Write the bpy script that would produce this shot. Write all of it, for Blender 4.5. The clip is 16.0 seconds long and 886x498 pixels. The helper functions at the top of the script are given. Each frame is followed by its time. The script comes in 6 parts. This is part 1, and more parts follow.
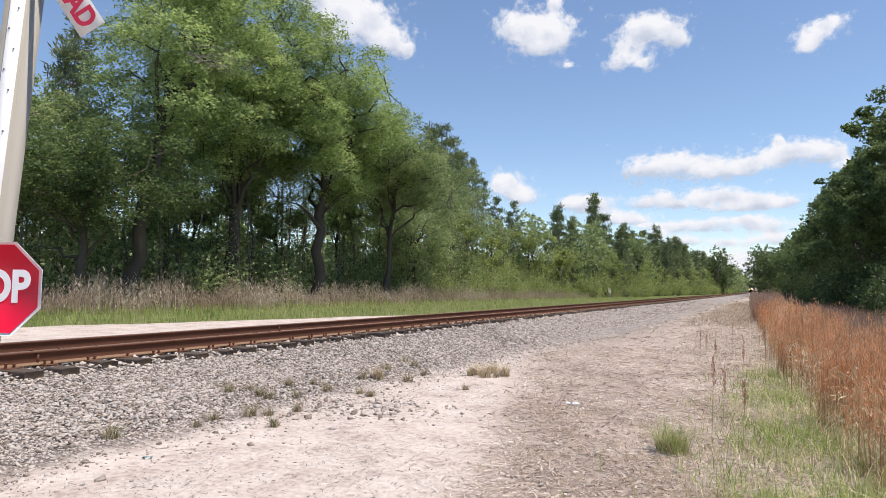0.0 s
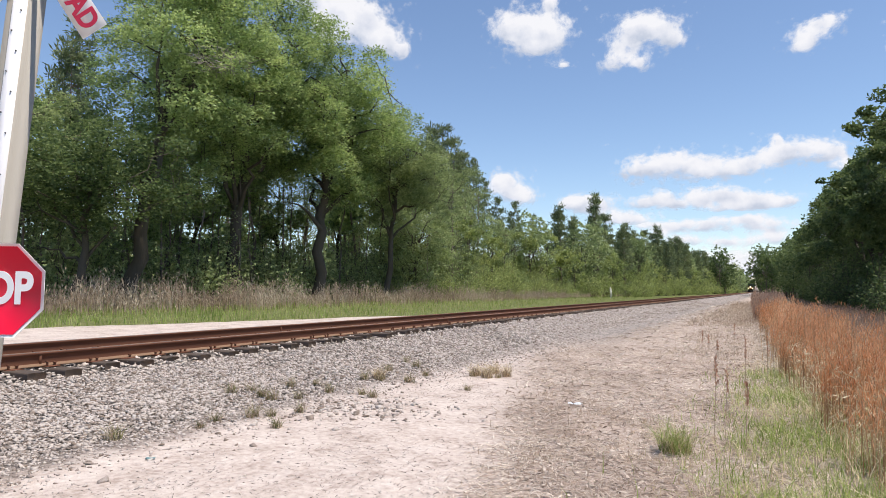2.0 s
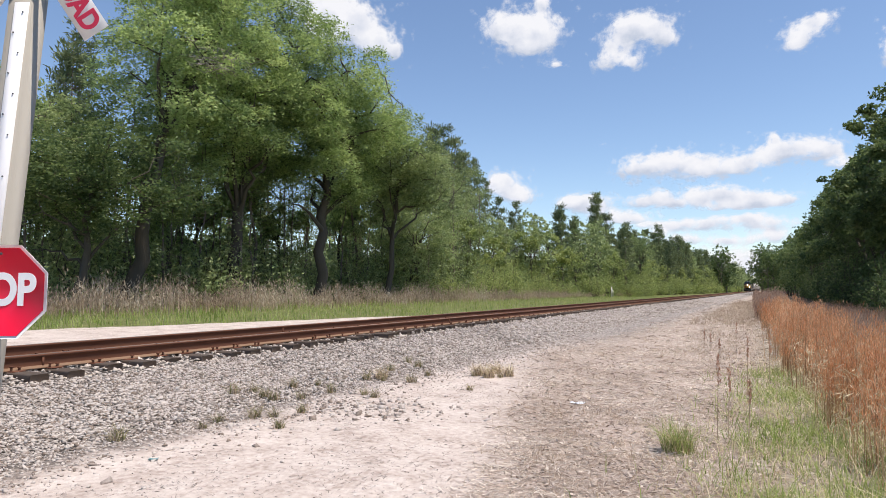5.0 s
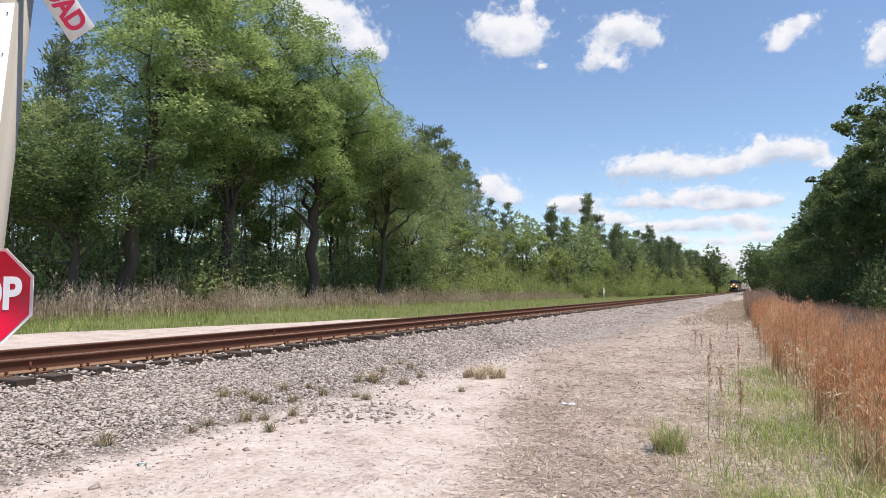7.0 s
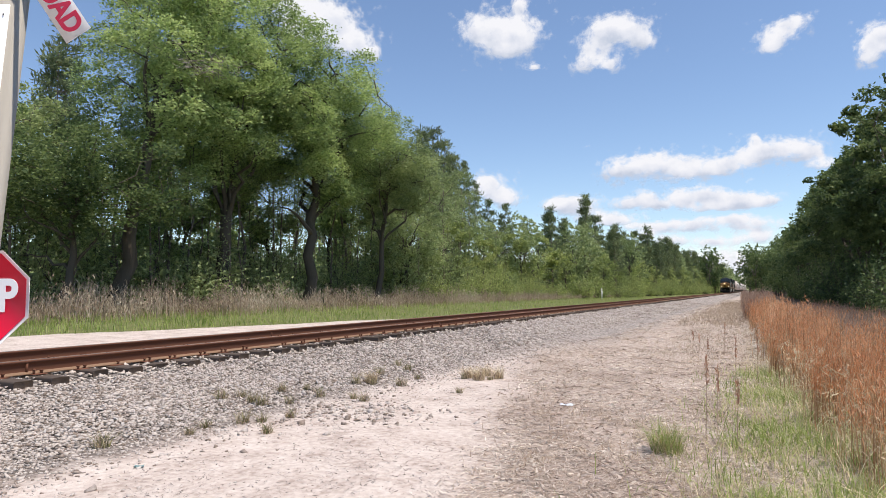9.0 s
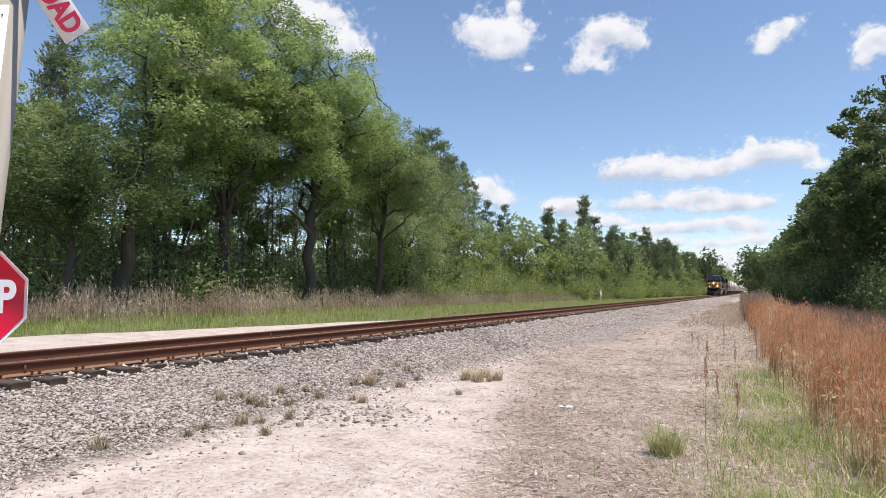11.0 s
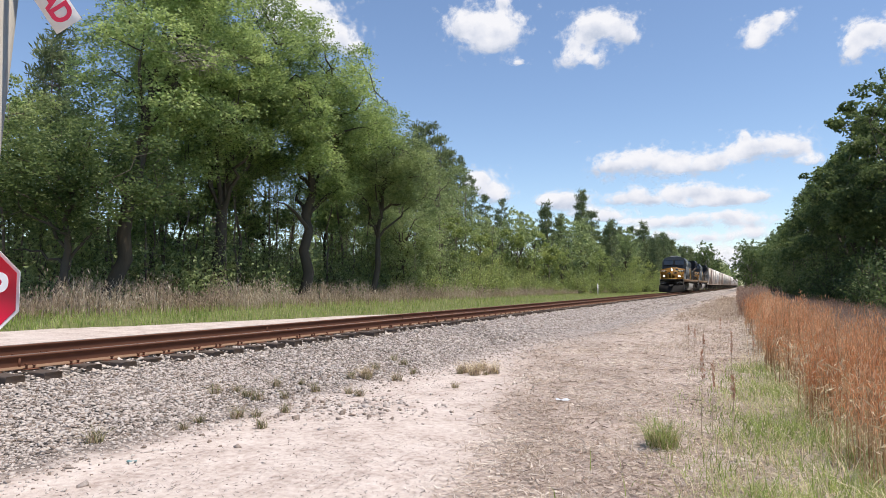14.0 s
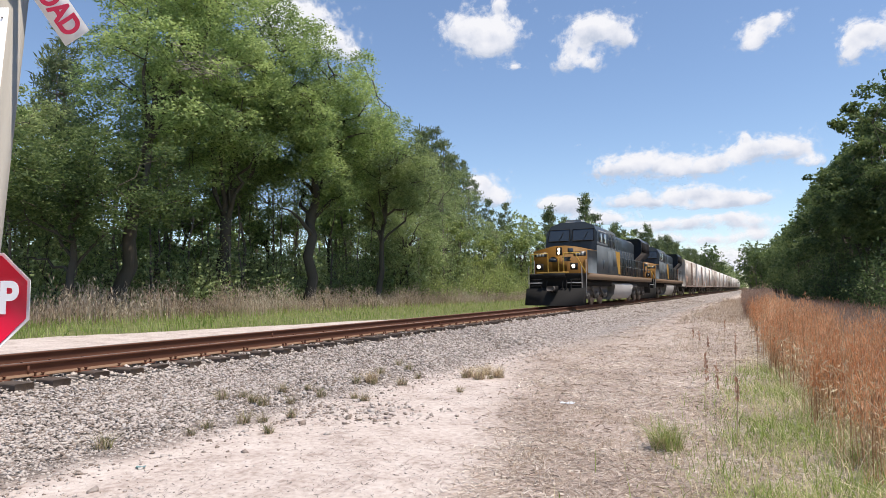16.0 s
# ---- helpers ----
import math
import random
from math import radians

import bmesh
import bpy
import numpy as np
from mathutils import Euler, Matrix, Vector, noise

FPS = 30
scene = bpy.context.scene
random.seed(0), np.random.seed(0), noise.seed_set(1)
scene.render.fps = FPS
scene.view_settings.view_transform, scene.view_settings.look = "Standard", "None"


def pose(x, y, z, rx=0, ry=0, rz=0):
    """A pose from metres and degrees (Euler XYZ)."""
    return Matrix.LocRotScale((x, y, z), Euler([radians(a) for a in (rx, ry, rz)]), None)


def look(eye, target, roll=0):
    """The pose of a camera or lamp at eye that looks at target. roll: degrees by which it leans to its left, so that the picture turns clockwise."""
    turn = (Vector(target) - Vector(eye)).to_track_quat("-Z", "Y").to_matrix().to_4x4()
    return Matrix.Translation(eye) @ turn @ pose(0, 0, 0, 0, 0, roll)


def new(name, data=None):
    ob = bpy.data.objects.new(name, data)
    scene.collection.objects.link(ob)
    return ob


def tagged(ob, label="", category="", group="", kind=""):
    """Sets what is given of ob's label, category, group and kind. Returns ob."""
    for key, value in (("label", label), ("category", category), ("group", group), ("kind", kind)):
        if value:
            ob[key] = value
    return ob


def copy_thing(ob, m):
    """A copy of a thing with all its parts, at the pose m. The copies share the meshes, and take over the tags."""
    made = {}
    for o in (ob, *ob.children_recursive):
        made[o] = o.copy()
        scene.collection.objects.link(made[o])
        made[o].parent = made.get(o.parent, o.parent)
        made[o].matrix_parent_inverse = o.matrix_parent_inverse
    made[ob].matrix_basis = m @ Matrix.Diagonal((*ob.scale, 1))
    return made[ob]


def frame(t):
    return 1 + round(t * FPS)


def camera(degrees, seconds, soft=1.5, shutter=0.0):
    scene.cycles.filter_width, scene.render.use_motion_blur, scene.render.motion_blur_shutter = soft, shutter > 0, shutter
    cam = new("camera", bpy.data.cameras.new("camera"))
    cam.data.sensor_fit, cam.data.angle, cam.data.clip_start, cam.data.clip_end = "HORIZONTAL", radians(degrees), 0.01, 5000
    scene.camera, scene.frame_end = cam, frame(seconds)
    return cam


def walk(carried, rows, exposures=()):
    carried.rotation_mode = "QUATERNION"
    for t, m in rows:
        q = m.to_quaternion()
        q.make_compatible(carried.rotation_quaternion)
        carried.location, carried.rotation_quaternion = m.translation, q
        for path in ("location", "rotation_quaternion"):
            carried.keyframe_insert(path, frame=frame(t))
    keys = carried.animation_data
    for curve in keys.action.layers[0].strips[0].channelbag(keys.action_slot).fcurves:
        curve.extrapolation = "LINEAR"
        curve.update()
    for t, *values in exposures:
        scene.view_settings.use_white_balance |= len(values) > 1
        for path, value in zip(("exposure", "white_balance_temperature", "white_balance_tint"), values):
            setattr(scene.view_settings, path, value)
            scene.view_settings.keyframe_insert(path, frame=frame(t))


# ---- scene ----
cam = camera(70, 16.0, soft=0.9)
walk(cam, [
    (0, pose(0.010, -0.015, 1.597, 93.492, -0.631, 27.104)),
    (0.5, pose(0.008, -0.013, 1.594, 93.536, -0.633, 27.118)),
    (1, pose(0.007, -0.013, 1.598, 93.527, -0.568, 27.116)),
    (1.5, pose(0.002, -0.013, 1.595, 93.537, -0.535, 27.148)),
    (2, pose(0.001, -0.020, 1.601, 93.516, -0.515, 27.204)),
    (2.5, pose(0.001, -0.024, 1.600, 93.526, -0.495, 27.285)),
    (3, pose(0.002, -0.029, 1.595, 93.586, -0.388, 27.361)),
    (3.5, pose(-0.001, -0.030, 1.596, 93.580, -0.403, 27.433)),
    (4, pose(-0.002, -0.032, 1.599, 93.535, -0.437, 27.497)),
    (6.5, pose(-0.005, -0.008, 1.594, 93.621, 0.060, 26.789)),
    (7, pose(-0.001, -0.003, 1.597, 93.680, 0.032, 26.622)),
    (7.5, pose(-0.000, 0.003, 1.600, 93.691, 0.038, 26.504)),
    (8, pose(0.001, -0.003, 1.599, 93.710, 0.035, 26.470)),
    (8.5, pose(0.001, 0.001, 1.599, 93.744, 0.044, 26.455)),
    (9, pose(0.005, 0.003, 1.598, 93.771, 0.148, 26.454)),
    (11.5, pose(-0.005, 0.009, 1.605, 93.863, -0.016, 26.281)),
    (12, pose(-0.007, 0.014, 1.602, 93.763, -0.152, 26.162)),
    (12.5, pose(-0.007, 0.048, 1.600, 93.644, -0.241, 26.109)),
    (13, pose(-0.013, 0.049, 1.596, 93.587, -0.257, 26.094)),
    (13.5, pose(-0.006, 0.042, 1.589, 93.475, -0.082, 26.155)),
    (14, pose(-0.001, 0.043, 1.589, 93.349, 0.090, 26.132)),
    (14.5, pose(0.005, 0.032, 1.592, 93.227, 0.231, 26.008)),
    (15, pose(0.012, 0.021, 1.584, 93.196, 0.405, 25.887)),
    (15.5, pose(0.017, 0.005, 1.591, 93.377, 0.435, 25.991)),
    (16, pose(0.022, -0.009, 1.591, 93.761, 0.567, 26.494)),
], exposures=[(0.0, 0.25, 6780, 13), (16.0, 0.25, 6780, 13)])

# ---- sky, sun, exposure ----
SUN_EL, SUN_AZ = radians(68), radians(92)          # azimuth from +y (along the line) towards +x
world = bpy.data.worlds.new("sky")
scene.world = world
world.use_nodes = True
wn = world.node_tree
wn.nodes.clear()
sky = wn.nodes.new("ShaderNodeTexSky")
sky.sky_type = "NISHITA"
sky.sun_disc = False
sky.sun_elevation, sky.sun_rotation = SUN_EL, SUN_AZ
sky.air_density, sky.dust_density, sky.ozone_density = 1.0, 0.15, 4.0
bg = wn.nodes.new("ShaderNodeBackground")
bg.inputs["Strength"].default_value = 0.14
wo = wn.nodes.new("ShaderNodeOutputWorld")
wn.links.new(sky.outputs[0], bg.inputs[0])
wn.links.new(bg.outputs[0], wo.inputs[0])

sun = new("sun", bpy.data.lights.new("sun", "SUN"))
sun.data.energy, sun.data.angle, sun.data.color = 4.4, radians(0.55), (1.0, 0.95, 0.87)
sun_dir = Vector((math.sin(SUN_AZ) * math.cos(SUN_EL), math.cos(SUN_AZ) * math.cos(SUN_EL), math.sin(SUN_EL)))
sun.matrix_basis = look(sun_dir * 60, (0, 0, 0))


# ---- materials ----
def nodes_of(name):
    m = bpy.data.materials.new(name)
    m.use_nodes = True
    m.node_tree.nodes.clear()
    return m, m.node_tree.nodes, m.node_tree.links


def ramp(ns, cols, spread=(0.25, 0.75)):
    r = ns.new("ShaderNodeValToRGB")
    el = r.color_ramp.elements
    while len(el) < len(cols):
        el.new(0.5)
    for i, c in enumerate(cols):
        el[i].position = spread[0] + (spread[1] - spread[0]) * i / max(1, len(cols) - 1)
        el[i].color = (*c, 1)
    return r


def surf(name, cols, scale=3.0, fine=40.0, rough=0.8, metal=0.0, bump=0.3, dist=0.01, rnd="", rnd_amt=0.35,
         stretch=(1, 1, 1), spec=0.3, spread=(0.25, 0.75)):
    """A worn surface: broad stains and fine grain between the given colours, relief from the grain."""
    m, ns, lk = nodes_of(name)
    tc = ns.new("ShaderNodeTexCoord")
    mp = ns.new("ShaderNodeMapping")
    mp.inputs["Scale"].default_value = stretch
    lk.new(tc.outputs["Object"], mp.inputs[0])
    n1, n2 = ns.new("ShaderNodeTexNoise"), ns.new("ShaderNodeTexNoise")
    n1.inputs["Scale"].default_value, n1.inputs["Detail"].default_value = scale, 6
    n2.inputs["Scale"].default_value, n2.inputs["Detail"].default_value = fine, 4
    lk.new(mp.outputs[0], n1.inputs[0])
    lk.new(mp.outputs[0], n2.inputs[0])
    mix = ns.new("ShaderNodeMath")
    mix.operation = "MULTIPLY_ADD"
    mix.inputs[1].default_value = 0.45
    add = ns.new("ShaderNodeMath")
    add.operation = "MULTIPLY_ADD"
    add.inputs[1].default_value = 0.55
    lk.new(n1.outputs[0], add.inputs[0])
    lk.new(n2.outputs[0], mix.inputs[0])
    lk.new(mix.outputs[0], add.inputs[2])
    fac = add.outputs[0]
    if rnd:
        src = ns.new("ShaderNodeNewGeometry").outputs["Random Per Island"] if rnd == "island" else \
            ns.new("ShaderNodeObjectInfo").outputs["Random"]
        ra = ns.new("ShaderNodeMath")
        ra.operation = "MULTIPLY_ADD"
        ra.inputs[1].default_value, ra.inputs[2].default_value = rnd_amt, -rnd_amt / 2
        lk.new(src, ra.inputs[0])
        sm = ns.new("ShaderNodeMath")
        lk.new(ra.outputs[0], sm.inputs[0])
        lk.new(fac, sm.inputs[1])
        fac = sm.outputs[0]
    r = ramp(ns, cols, spread)
    lk.new(fac, r.inputs[0])
    b = ns.new("ShaderNodeBsdfPrincipled")
    b.inputs["Roughness"].default_value, b.inputs["Metallic"].default_value = rough, metal
    b.inputs["Specular IOR Level"].default_value = spec
    lk.new(r.outputs[0], b.inputs["Base Color"])
    if bump:
        bp = ns.new("ShaderNodeBump")
        bp.inputs["Strength"].default_value, bp.inputs["Distance"].default_value = bump, dist
        lk.new(n2.outputs[0], bp.inputs["Height"])
        lk.new(bp.outputs[0], b.inputs["Normal"])
    out = ns.new("ShaderNodeOutputMaterial")
    lk.new(b.outputs[0], out.inputs[0])
    return m


def leafy(name, cols, through_light=0.5, rough=0.55, spec=0.3, patch=0.25):
    """Leaves and blades: each blade its own tint, broad patches of tint, light shining through."""
    m, ns, lk = nodes_of(name)
    g = ns.new("ShaderNodeNewGeometry")
    oi = ns.new("ShaderNodeObjectInfo")
    tc = ns.new("ShaderNodeTexCoord")
    n = ns.new("ShaderNodeTexNoise")
    n.inputs["Scale"].default_value = patch
    n.inputs["Detail"].default_value = 2
    lk.new(tc.outputs["Object"], n.inputs[0])
    a = ns.new("ShaderNodeMath")
    a.operation = "MULTIPLY_ADD"
    a.inputs[1].default_value = 0.5
    lk.new(g.outputs["Random Per Island"], a.inputs[0])
    lk.new(n.outputs[0], a.inputs[2])
    a2 = ns.new("ShaderNodeMath")
    a2.operation = "MULTIPLY_ADD"
    a2.inputs[1].default_value = 0.28
    lk.new(oi.outputs["Random"], a2.inputs[0])
    lk.new(a.outputs[0], a2.inputs[2])
    r = ramp(ns, cols, (0.35, 1.0))
    s = ns.new("ShaderNodeMath")
    s.operation = "SUBTRACT"
    s.inputs[1].default_value = 0.14
    lk.new(a2.outputs[0], s.inputs[0])
    lk.new(s.outputs[0], r.inputs[0])
    b = ns.new("ShaderNodeBsdfPrincipled")
    b.inputs["Roughness"].default_value = rough
    b.inputs["Specular IOR Level"].default_value = spec
    t = ns.new("ShaderNodeBsdfTranslucent")
    lk.new(r.outputs[0], b.inputs["Base Color"])
    lk.new(r.outputs[0], t.inputs[0])
    mx = ns.new("ShaderNodeMixShader")
    mx.inputs[0].default_value = through_light
    lk.new(b.outputs[0], mx.inputs[1])
    lk.new(t.outputs[0], mx.inputs[2])
    out = ns.new("ShaderNodeOutputMaterial")
    lk.new(mx.outputs[0], out.inputs[0])
    return m


def plain(name, col, rough=0.5, metal=0.0, emit=0.0, spec=0.5):
    m, ns, lk = nodes_of(name)
    b = ns.new("ShaderNodeBsdfPrincipled")
    b.inputs["Base Color"].default_value = (*col, 1)
    b.inputs["Roughness"].default_value, b.inputs["Metallic"].default_value = rough, metal
    b.inputs["Specular IOR Level"].default_value = spec
    if emit:
        b.inputs["Emission Color"].default_value = (*col, 1)
        b.inputs["Emission Strength"].default_value = emit
    out = ns.new("ShaderNodeOutputMaterial")
    lk.new(b.outputs[0], out.inputs[0])
    return m


# oak, wood and bush greens are greyed and bluer: distance haze put into colour
M_OAK = leafy("oak_leaf", [(0.131, 0.187, 0.073), (0.238, 0.327, 0.121), (0.368, 0.468, 0.171), (0.496, 0.593, 0.244)])
M_WOODS = leafy("wood_leaf", [(0.121, 0.167, 0.076), (0.214, 0.272, 0.115), (0.307, 0.379, 0.153), (0.414, 0.479, 0.222)])
M_BUSH = leafy("bush_leaf", [(0.153, 0.196, 0.068), (0.242, 0.303, 0.098), (0.345, 0.410, 0.134), (0.459, 0.505, 0.191)])
# shade on the right-hand woods and the low oak, put into a darker leaf colour
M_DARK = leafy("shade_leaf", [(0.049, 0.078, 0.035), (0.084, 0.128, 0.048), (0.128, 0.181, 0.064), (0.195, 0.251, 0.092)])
M_PINE = leafy("pine_needle", [(0.096, 0.129, 0.072), (0.135, 0.175, 0.087), (0.180, 0.226, 0.102), (0.237, 0.278, 0.123)], 0.4)
M_BARK = surf("bark", [(0.025, 0.019, 0.014), (0.05, 0.04, 0.03), (0.09, 0.075, 0.058)], 1.5, 14, 0.9, bump=0.8, dist=0.03, stretch=(1, 1, 0.25))
M_PBARK = surf("pine_bark", [(0.05, 0.034, 0.026), (0.1, 0.075, 0.058), (0.18, 0.145, 0.12)], 1.5, 12, 0.9, bump=0.8, dist=0.03, stretch=(1, 1, 0.3))
M_TWIG = surf("dead_twig", [(0.14, 0.115, 0.1), (0.24, 0.21, 0.185)], 2, 20, 0.9, bump=0)
M_RUST = surf("rusty_rail", [(0.042, 0.016, 0.010), (0.086, 0.033, 0.020), (0.150, 0.061, 0.035)], 2.2, 35, 0.85, bump=0.3, dist=0.004)
M_FOOT = surf("rust_dusted_foot", [(0.12, 0.06, 0.034), (0.2, 0.11, 0.064), (0.28, 0.17, 0.105)], 2.5, 30, 0.9, bump=0.2)
M_RAILTOP = surf("worn_rail_head", [(0.09, 0.062, 0.05), (0.19, 0.145, 0.125)], 2, 60, 0.5, 0.5, bump=0.05)
M_TIE = surf("creosoted_tie", [(0.03, 0.019, 0.013), (0.075, 0.049, 0.035), (0.15, 0.11, 0.083)], 2, 24, 0.85, bump=0.6, dist=0.01, rnd="object", stretch=(0.3, 3, 3))
M_STONE = surf("ballast_stone", [(0.03, 0.025, 0.022), (0.1, 0.081, 0.068), (0.165, 0.137, 0.117), (0.24, 0.185, 0.146), (0.31, 0.262, 0.23), (0.5, 0.44, 0.395)], 6, 50, 0.85, bump=0.3, rnd="island", rnd_amt=1.0, spread=(0.02, 1.0))
M_ORANGE = leafy("broomsedge", [(0.44, 0.165, 0.07), (0.65, 0.285, 0.13), (0.79, 0.41, 0.215), (0.9, 0.6, 0.385)], 0.5, 0.7)
M_STEM = leafy("dry_stem", [(0.26, 0.14, 0.07), (0.42, 0.25, 0.135), (0.58, 0.39, 0.23), (0.75, 0.57, 0.37)], 0.4, 0.6)
M_STRAW = leafy("dead_grass", [(0.26, 0.19, 0.145), (0.44, 0.35, 0.285), (0.6, 0.51, 0.43), (0.78, 0.7, 0.61)], 0.2, 0.7, patch=0.6)
M_WEED = leafy("dry_weed", [(0.24, 0.175, 0.125), (0.4, 0.3, 0.225), (0.54, 0.43, 0.33), (0.66, 0.57, 0.44)], 0.45, 0.7)
M_GREYWEED = leafy("brown_weed", [(0.144, 0.090, 0.067), (0.252, 0.163, 0.121), (0.360, 0.242, 0.181), (0.456, 0.325, 0.248)], 0.35, 0.7)
M_GRASS = leafy("green_grass", [(0.165, 0.217, 0.053), (0.253, 0.331, 0.084), (0.374, 0.445, 0.147), (0.616, 0.616, 0.315)], 0.45, 0.6, patch=0.7)
M_SANDCHIP = surf("dark_crumbs", [(0.035, 0.028, 0.024), (0.095, 0.08, 0.07), (0.23, 0.2, 0.18)], 6, 50, 0.9, rnd="island", rnd_amt=0.8, bump=0)


# ---- mesh tools ----
def quads(name, V, F):
    """A mesh from arrays of corners and of four-sided faces."""
    V, F = np.asarray(V, float), np.asarray(F, int)
    me = bpy.data.meshes.new(name)
    me.vertices.add(len(V))
    me.vertices.foreach_set("co", V.ravel())
    me.loops.add(F.size)
    me.loops.foreach_set("vertex_index", F.ravel())
    me.polygons.add(len(F))
    me.polygons.foreach_set("loop_start", np.arange(len(F)) * 4)
    me.update(calc_edges=True)
    return me


class Heap:
    """Gathers four-sided faces for one mesh."""
    def __init__(self):
        self.v, self.f, self.n = [], [], 0

    def add(self, V, F):
        V, F = np.asarray(V, float).reshape(-1, 3), np.asarray(F, int).reshape(-1, 4)
        self.v.append(V)
        self.f.append(F + self.n)
        self.n += len(V)

    def tube(self, pts, radii, sides=6):
        pts = np.asarray(pts, float)
        d = np.gradient(pts, axis=0)
        d /= np.linalg.norm(d, axis=1)[:, None] + 1e-9
        ref = np.where(np.abs(d[:, 2:3]) > 0.9, np.array([[1.0, 0, 0]]), np.array([[0, 0, 1.0]]))
        u = np.cross(d, ref)
        u /= np.linalg.norm(u, axis=1)[:, None] + 1e-9
        w = np.cross(d, u)
        an = np.linspace(0, 2 * np.pi, sides, endpoint=False)
        ring = pts[:, None] + np.asarray(radii, float)[:, None, None] * (np.cos(an)[None, :, None] * u[:, None] + np.sin(an)[None, :, None] * w[:, None])
        n = len(pts)
        i, j = np.meshgrid(np.arange(n - 1), np.arange(sides), indexing="ij")
        k = (j + 1) % sides
        self.add(ring, np.stack([i * sides + j, i * sides + k, (i + 1) * sides + k, (i + 1) * sides + j], -1))

    def leaves(self, C, size, rng, aspect=0.5, flat=0.0, lean=None):
        """Small pointed leaves at C; flat draws them level, lean gives a long direction."""
        n = len(C)
        u = rng.normal(size=(n, 3)) if lean is None else lean + 0.35 * rng.normal(size=(n, 3))
        u[:, 2] *= 1 - flat
        u /= np.linalg.norm(u, axis=1)[:, None] + 1e-9
        w = rng.normal(size=(n, 3))
        w[:, 2] *= 1 - flat
        w -= (w * u).sum(1)[:, None] * u
        w /= np.linalg.norm(w, axis=1)[:, None] + 1e-9
        s = size * rng.uniform(0.6, 1.4, (n, 1))
        V = np.stack([C - u * s, C + w * s * aspect, C + u * s, C - w * s * aspect], 1)
        self.add(V, np.arange(4 * n).reshape(n, 4))

    def blades(self, B, height, width, rng, bend=0.3, lean=None, segs=2):
        """Upright blades rooted at B, bending over and narrowing to the tip."""
        n = len(B)
        h = np.broadcast_to(np.asarray(height, float), (n,)).reshape(n, 1)
        a = rng.uniform(0, 2 * np.pi, n)
        out = np.stack([np.cos(a), np.sin(a), np.zeros(n)], 1)
        if lean is not None:
            out = out + np.asarray(lean)
        side = np.stack([-np.sin(a + rng.normal(size=n)), np.cos(a), np.zeros(n)], 1)
        side /= np.linalg.norm(side, axis=1)[:, None] + 1e-9
        bn = bend * rng.uniform(0.2, 1.3, (n, 1))
        rows = []
        for k in range(segs + 1):
            q = k / segs
            c = B + np.array([0, 0, 1.0]) * h * (q - 0.35 * bn * q * q) + out * h * bn * q * q
            w = width * (1 - 0.8 * q)
            rows += [c - side * w, c + side * w]
        V = np.stack(rows, 1)
        m = 2 * (segs + 1)
        F = np.concatenate([np.arange(n)[:, None] * m + np.array([[2 * k, 2 * k + 1, 2 * k + 3, 2 * k + 2]]) for k in range(segs)], 0)
        self.add(V, F)

    def chips(self, C, size, rng, squash=0.7):
        """Broken stones: cubes with every corner knocked about."""
        n = len(C)
        cube = np.array([[x, y, z] for z in (-1, 1) for y in (-1, 1) for x in (-1, 1)], float)
        s = np.broadcast_to(np.asarray(size, float), (n,)).reshape(n, 1, 1)
        V = cube[None] * rng.uniform(0.55, 1.0, (n, 8, 3)) * s * rng.uniform(0.3, 1.25, (n, 1, 3))
        V[:, 4:, :2] = V[:, 4:, :2] * rng.uniform(0.35, 1.0, (n, 1, 2)) + s * rng.uniform(-0.35, 0.35, (n, 1, 2))
        q = rng.normal(size=(n, 4))
        q /= np.linalg.norm(q, axis=1)[:, None]
        a, b, c, d = q.T
        R = np.stack([np.stack([1 - 2 * (c * c + d * d), 2 * (b * c - a * d), 2 * (b * d + a * c)], -1),
                      np.stack([2 * (b * c + a * d), 1 - 2 * (b * b + d * d), 2 * (c * d - a * b)], -1),
                      np.stack([2 * (b * d - a * c), 2 * (c * d + a * b), 1 - 2 * (b * b + c * c)], -1)], 1)
        V = np.einsum("nij,nkj->nki", R, V)
        V[:, :, 2] *= squash
        V += np.asarray(C)[:, None]
        f = np.array([[0, 2, 3, 1], [4, 5, 7, 6], [0, 1, 5, 4], [2, 6, 7, 3], [0, 4, 6, 2], [1, 3, 7, 5]])
        self.add(V, (np.arange(n)[:, None, None] * 8 + f[None]).reshape(-1, 4))

    def box(self, x0, x1, y0, y1, z0, z1):
        V = [(x, y, z) for z in (z0, z1) for y in (y0, y1) for x in (x0, x1)]
        self.add(V, [[0, 2, 3, 1], [4, 5, 7, 6], [0, 1, 5, 4], [2, 6, 7, 3], [0, 4, 6, 2], [1, 3, 7, 5]])

    def prism(self, prof, y0, y1, axis="y"):
        """A profile [(a, z)] swept along y (or x), closed with fans of four-sided caps."""
        n = len(prof)
        P = np.array(prof, float)
        mk = (lambda t: np.stack([P[:, 0], np.full(n, t), P[:, 1]], 1)) if axis == "y" else (lambda t: np.stack([np.full(n, t), P[:, 0], P[:, 1]], 1))
        i = np.arange(n)
        k = (i + 1) % n
        F = [np.stack([i, k, k + n, i + n], 1)]
        for j in range(1, n - 1, 2):
            q = [0, j, j + 1, min(j + 2, n - 1)]
            F += [np.array([q]), np.array([[x + n for x in q[::-1]]])] if q[2] != q[3] else []
        V = np.concatenate([mk(y0), mk(y1)])
        if n % 2:                                   # one triangle is left: split its last edge
            V = np.concatenate([V, [(V[n - 1] + V[0]) / 2], [(V[2 * n - 1] + V[n]) / 2]])
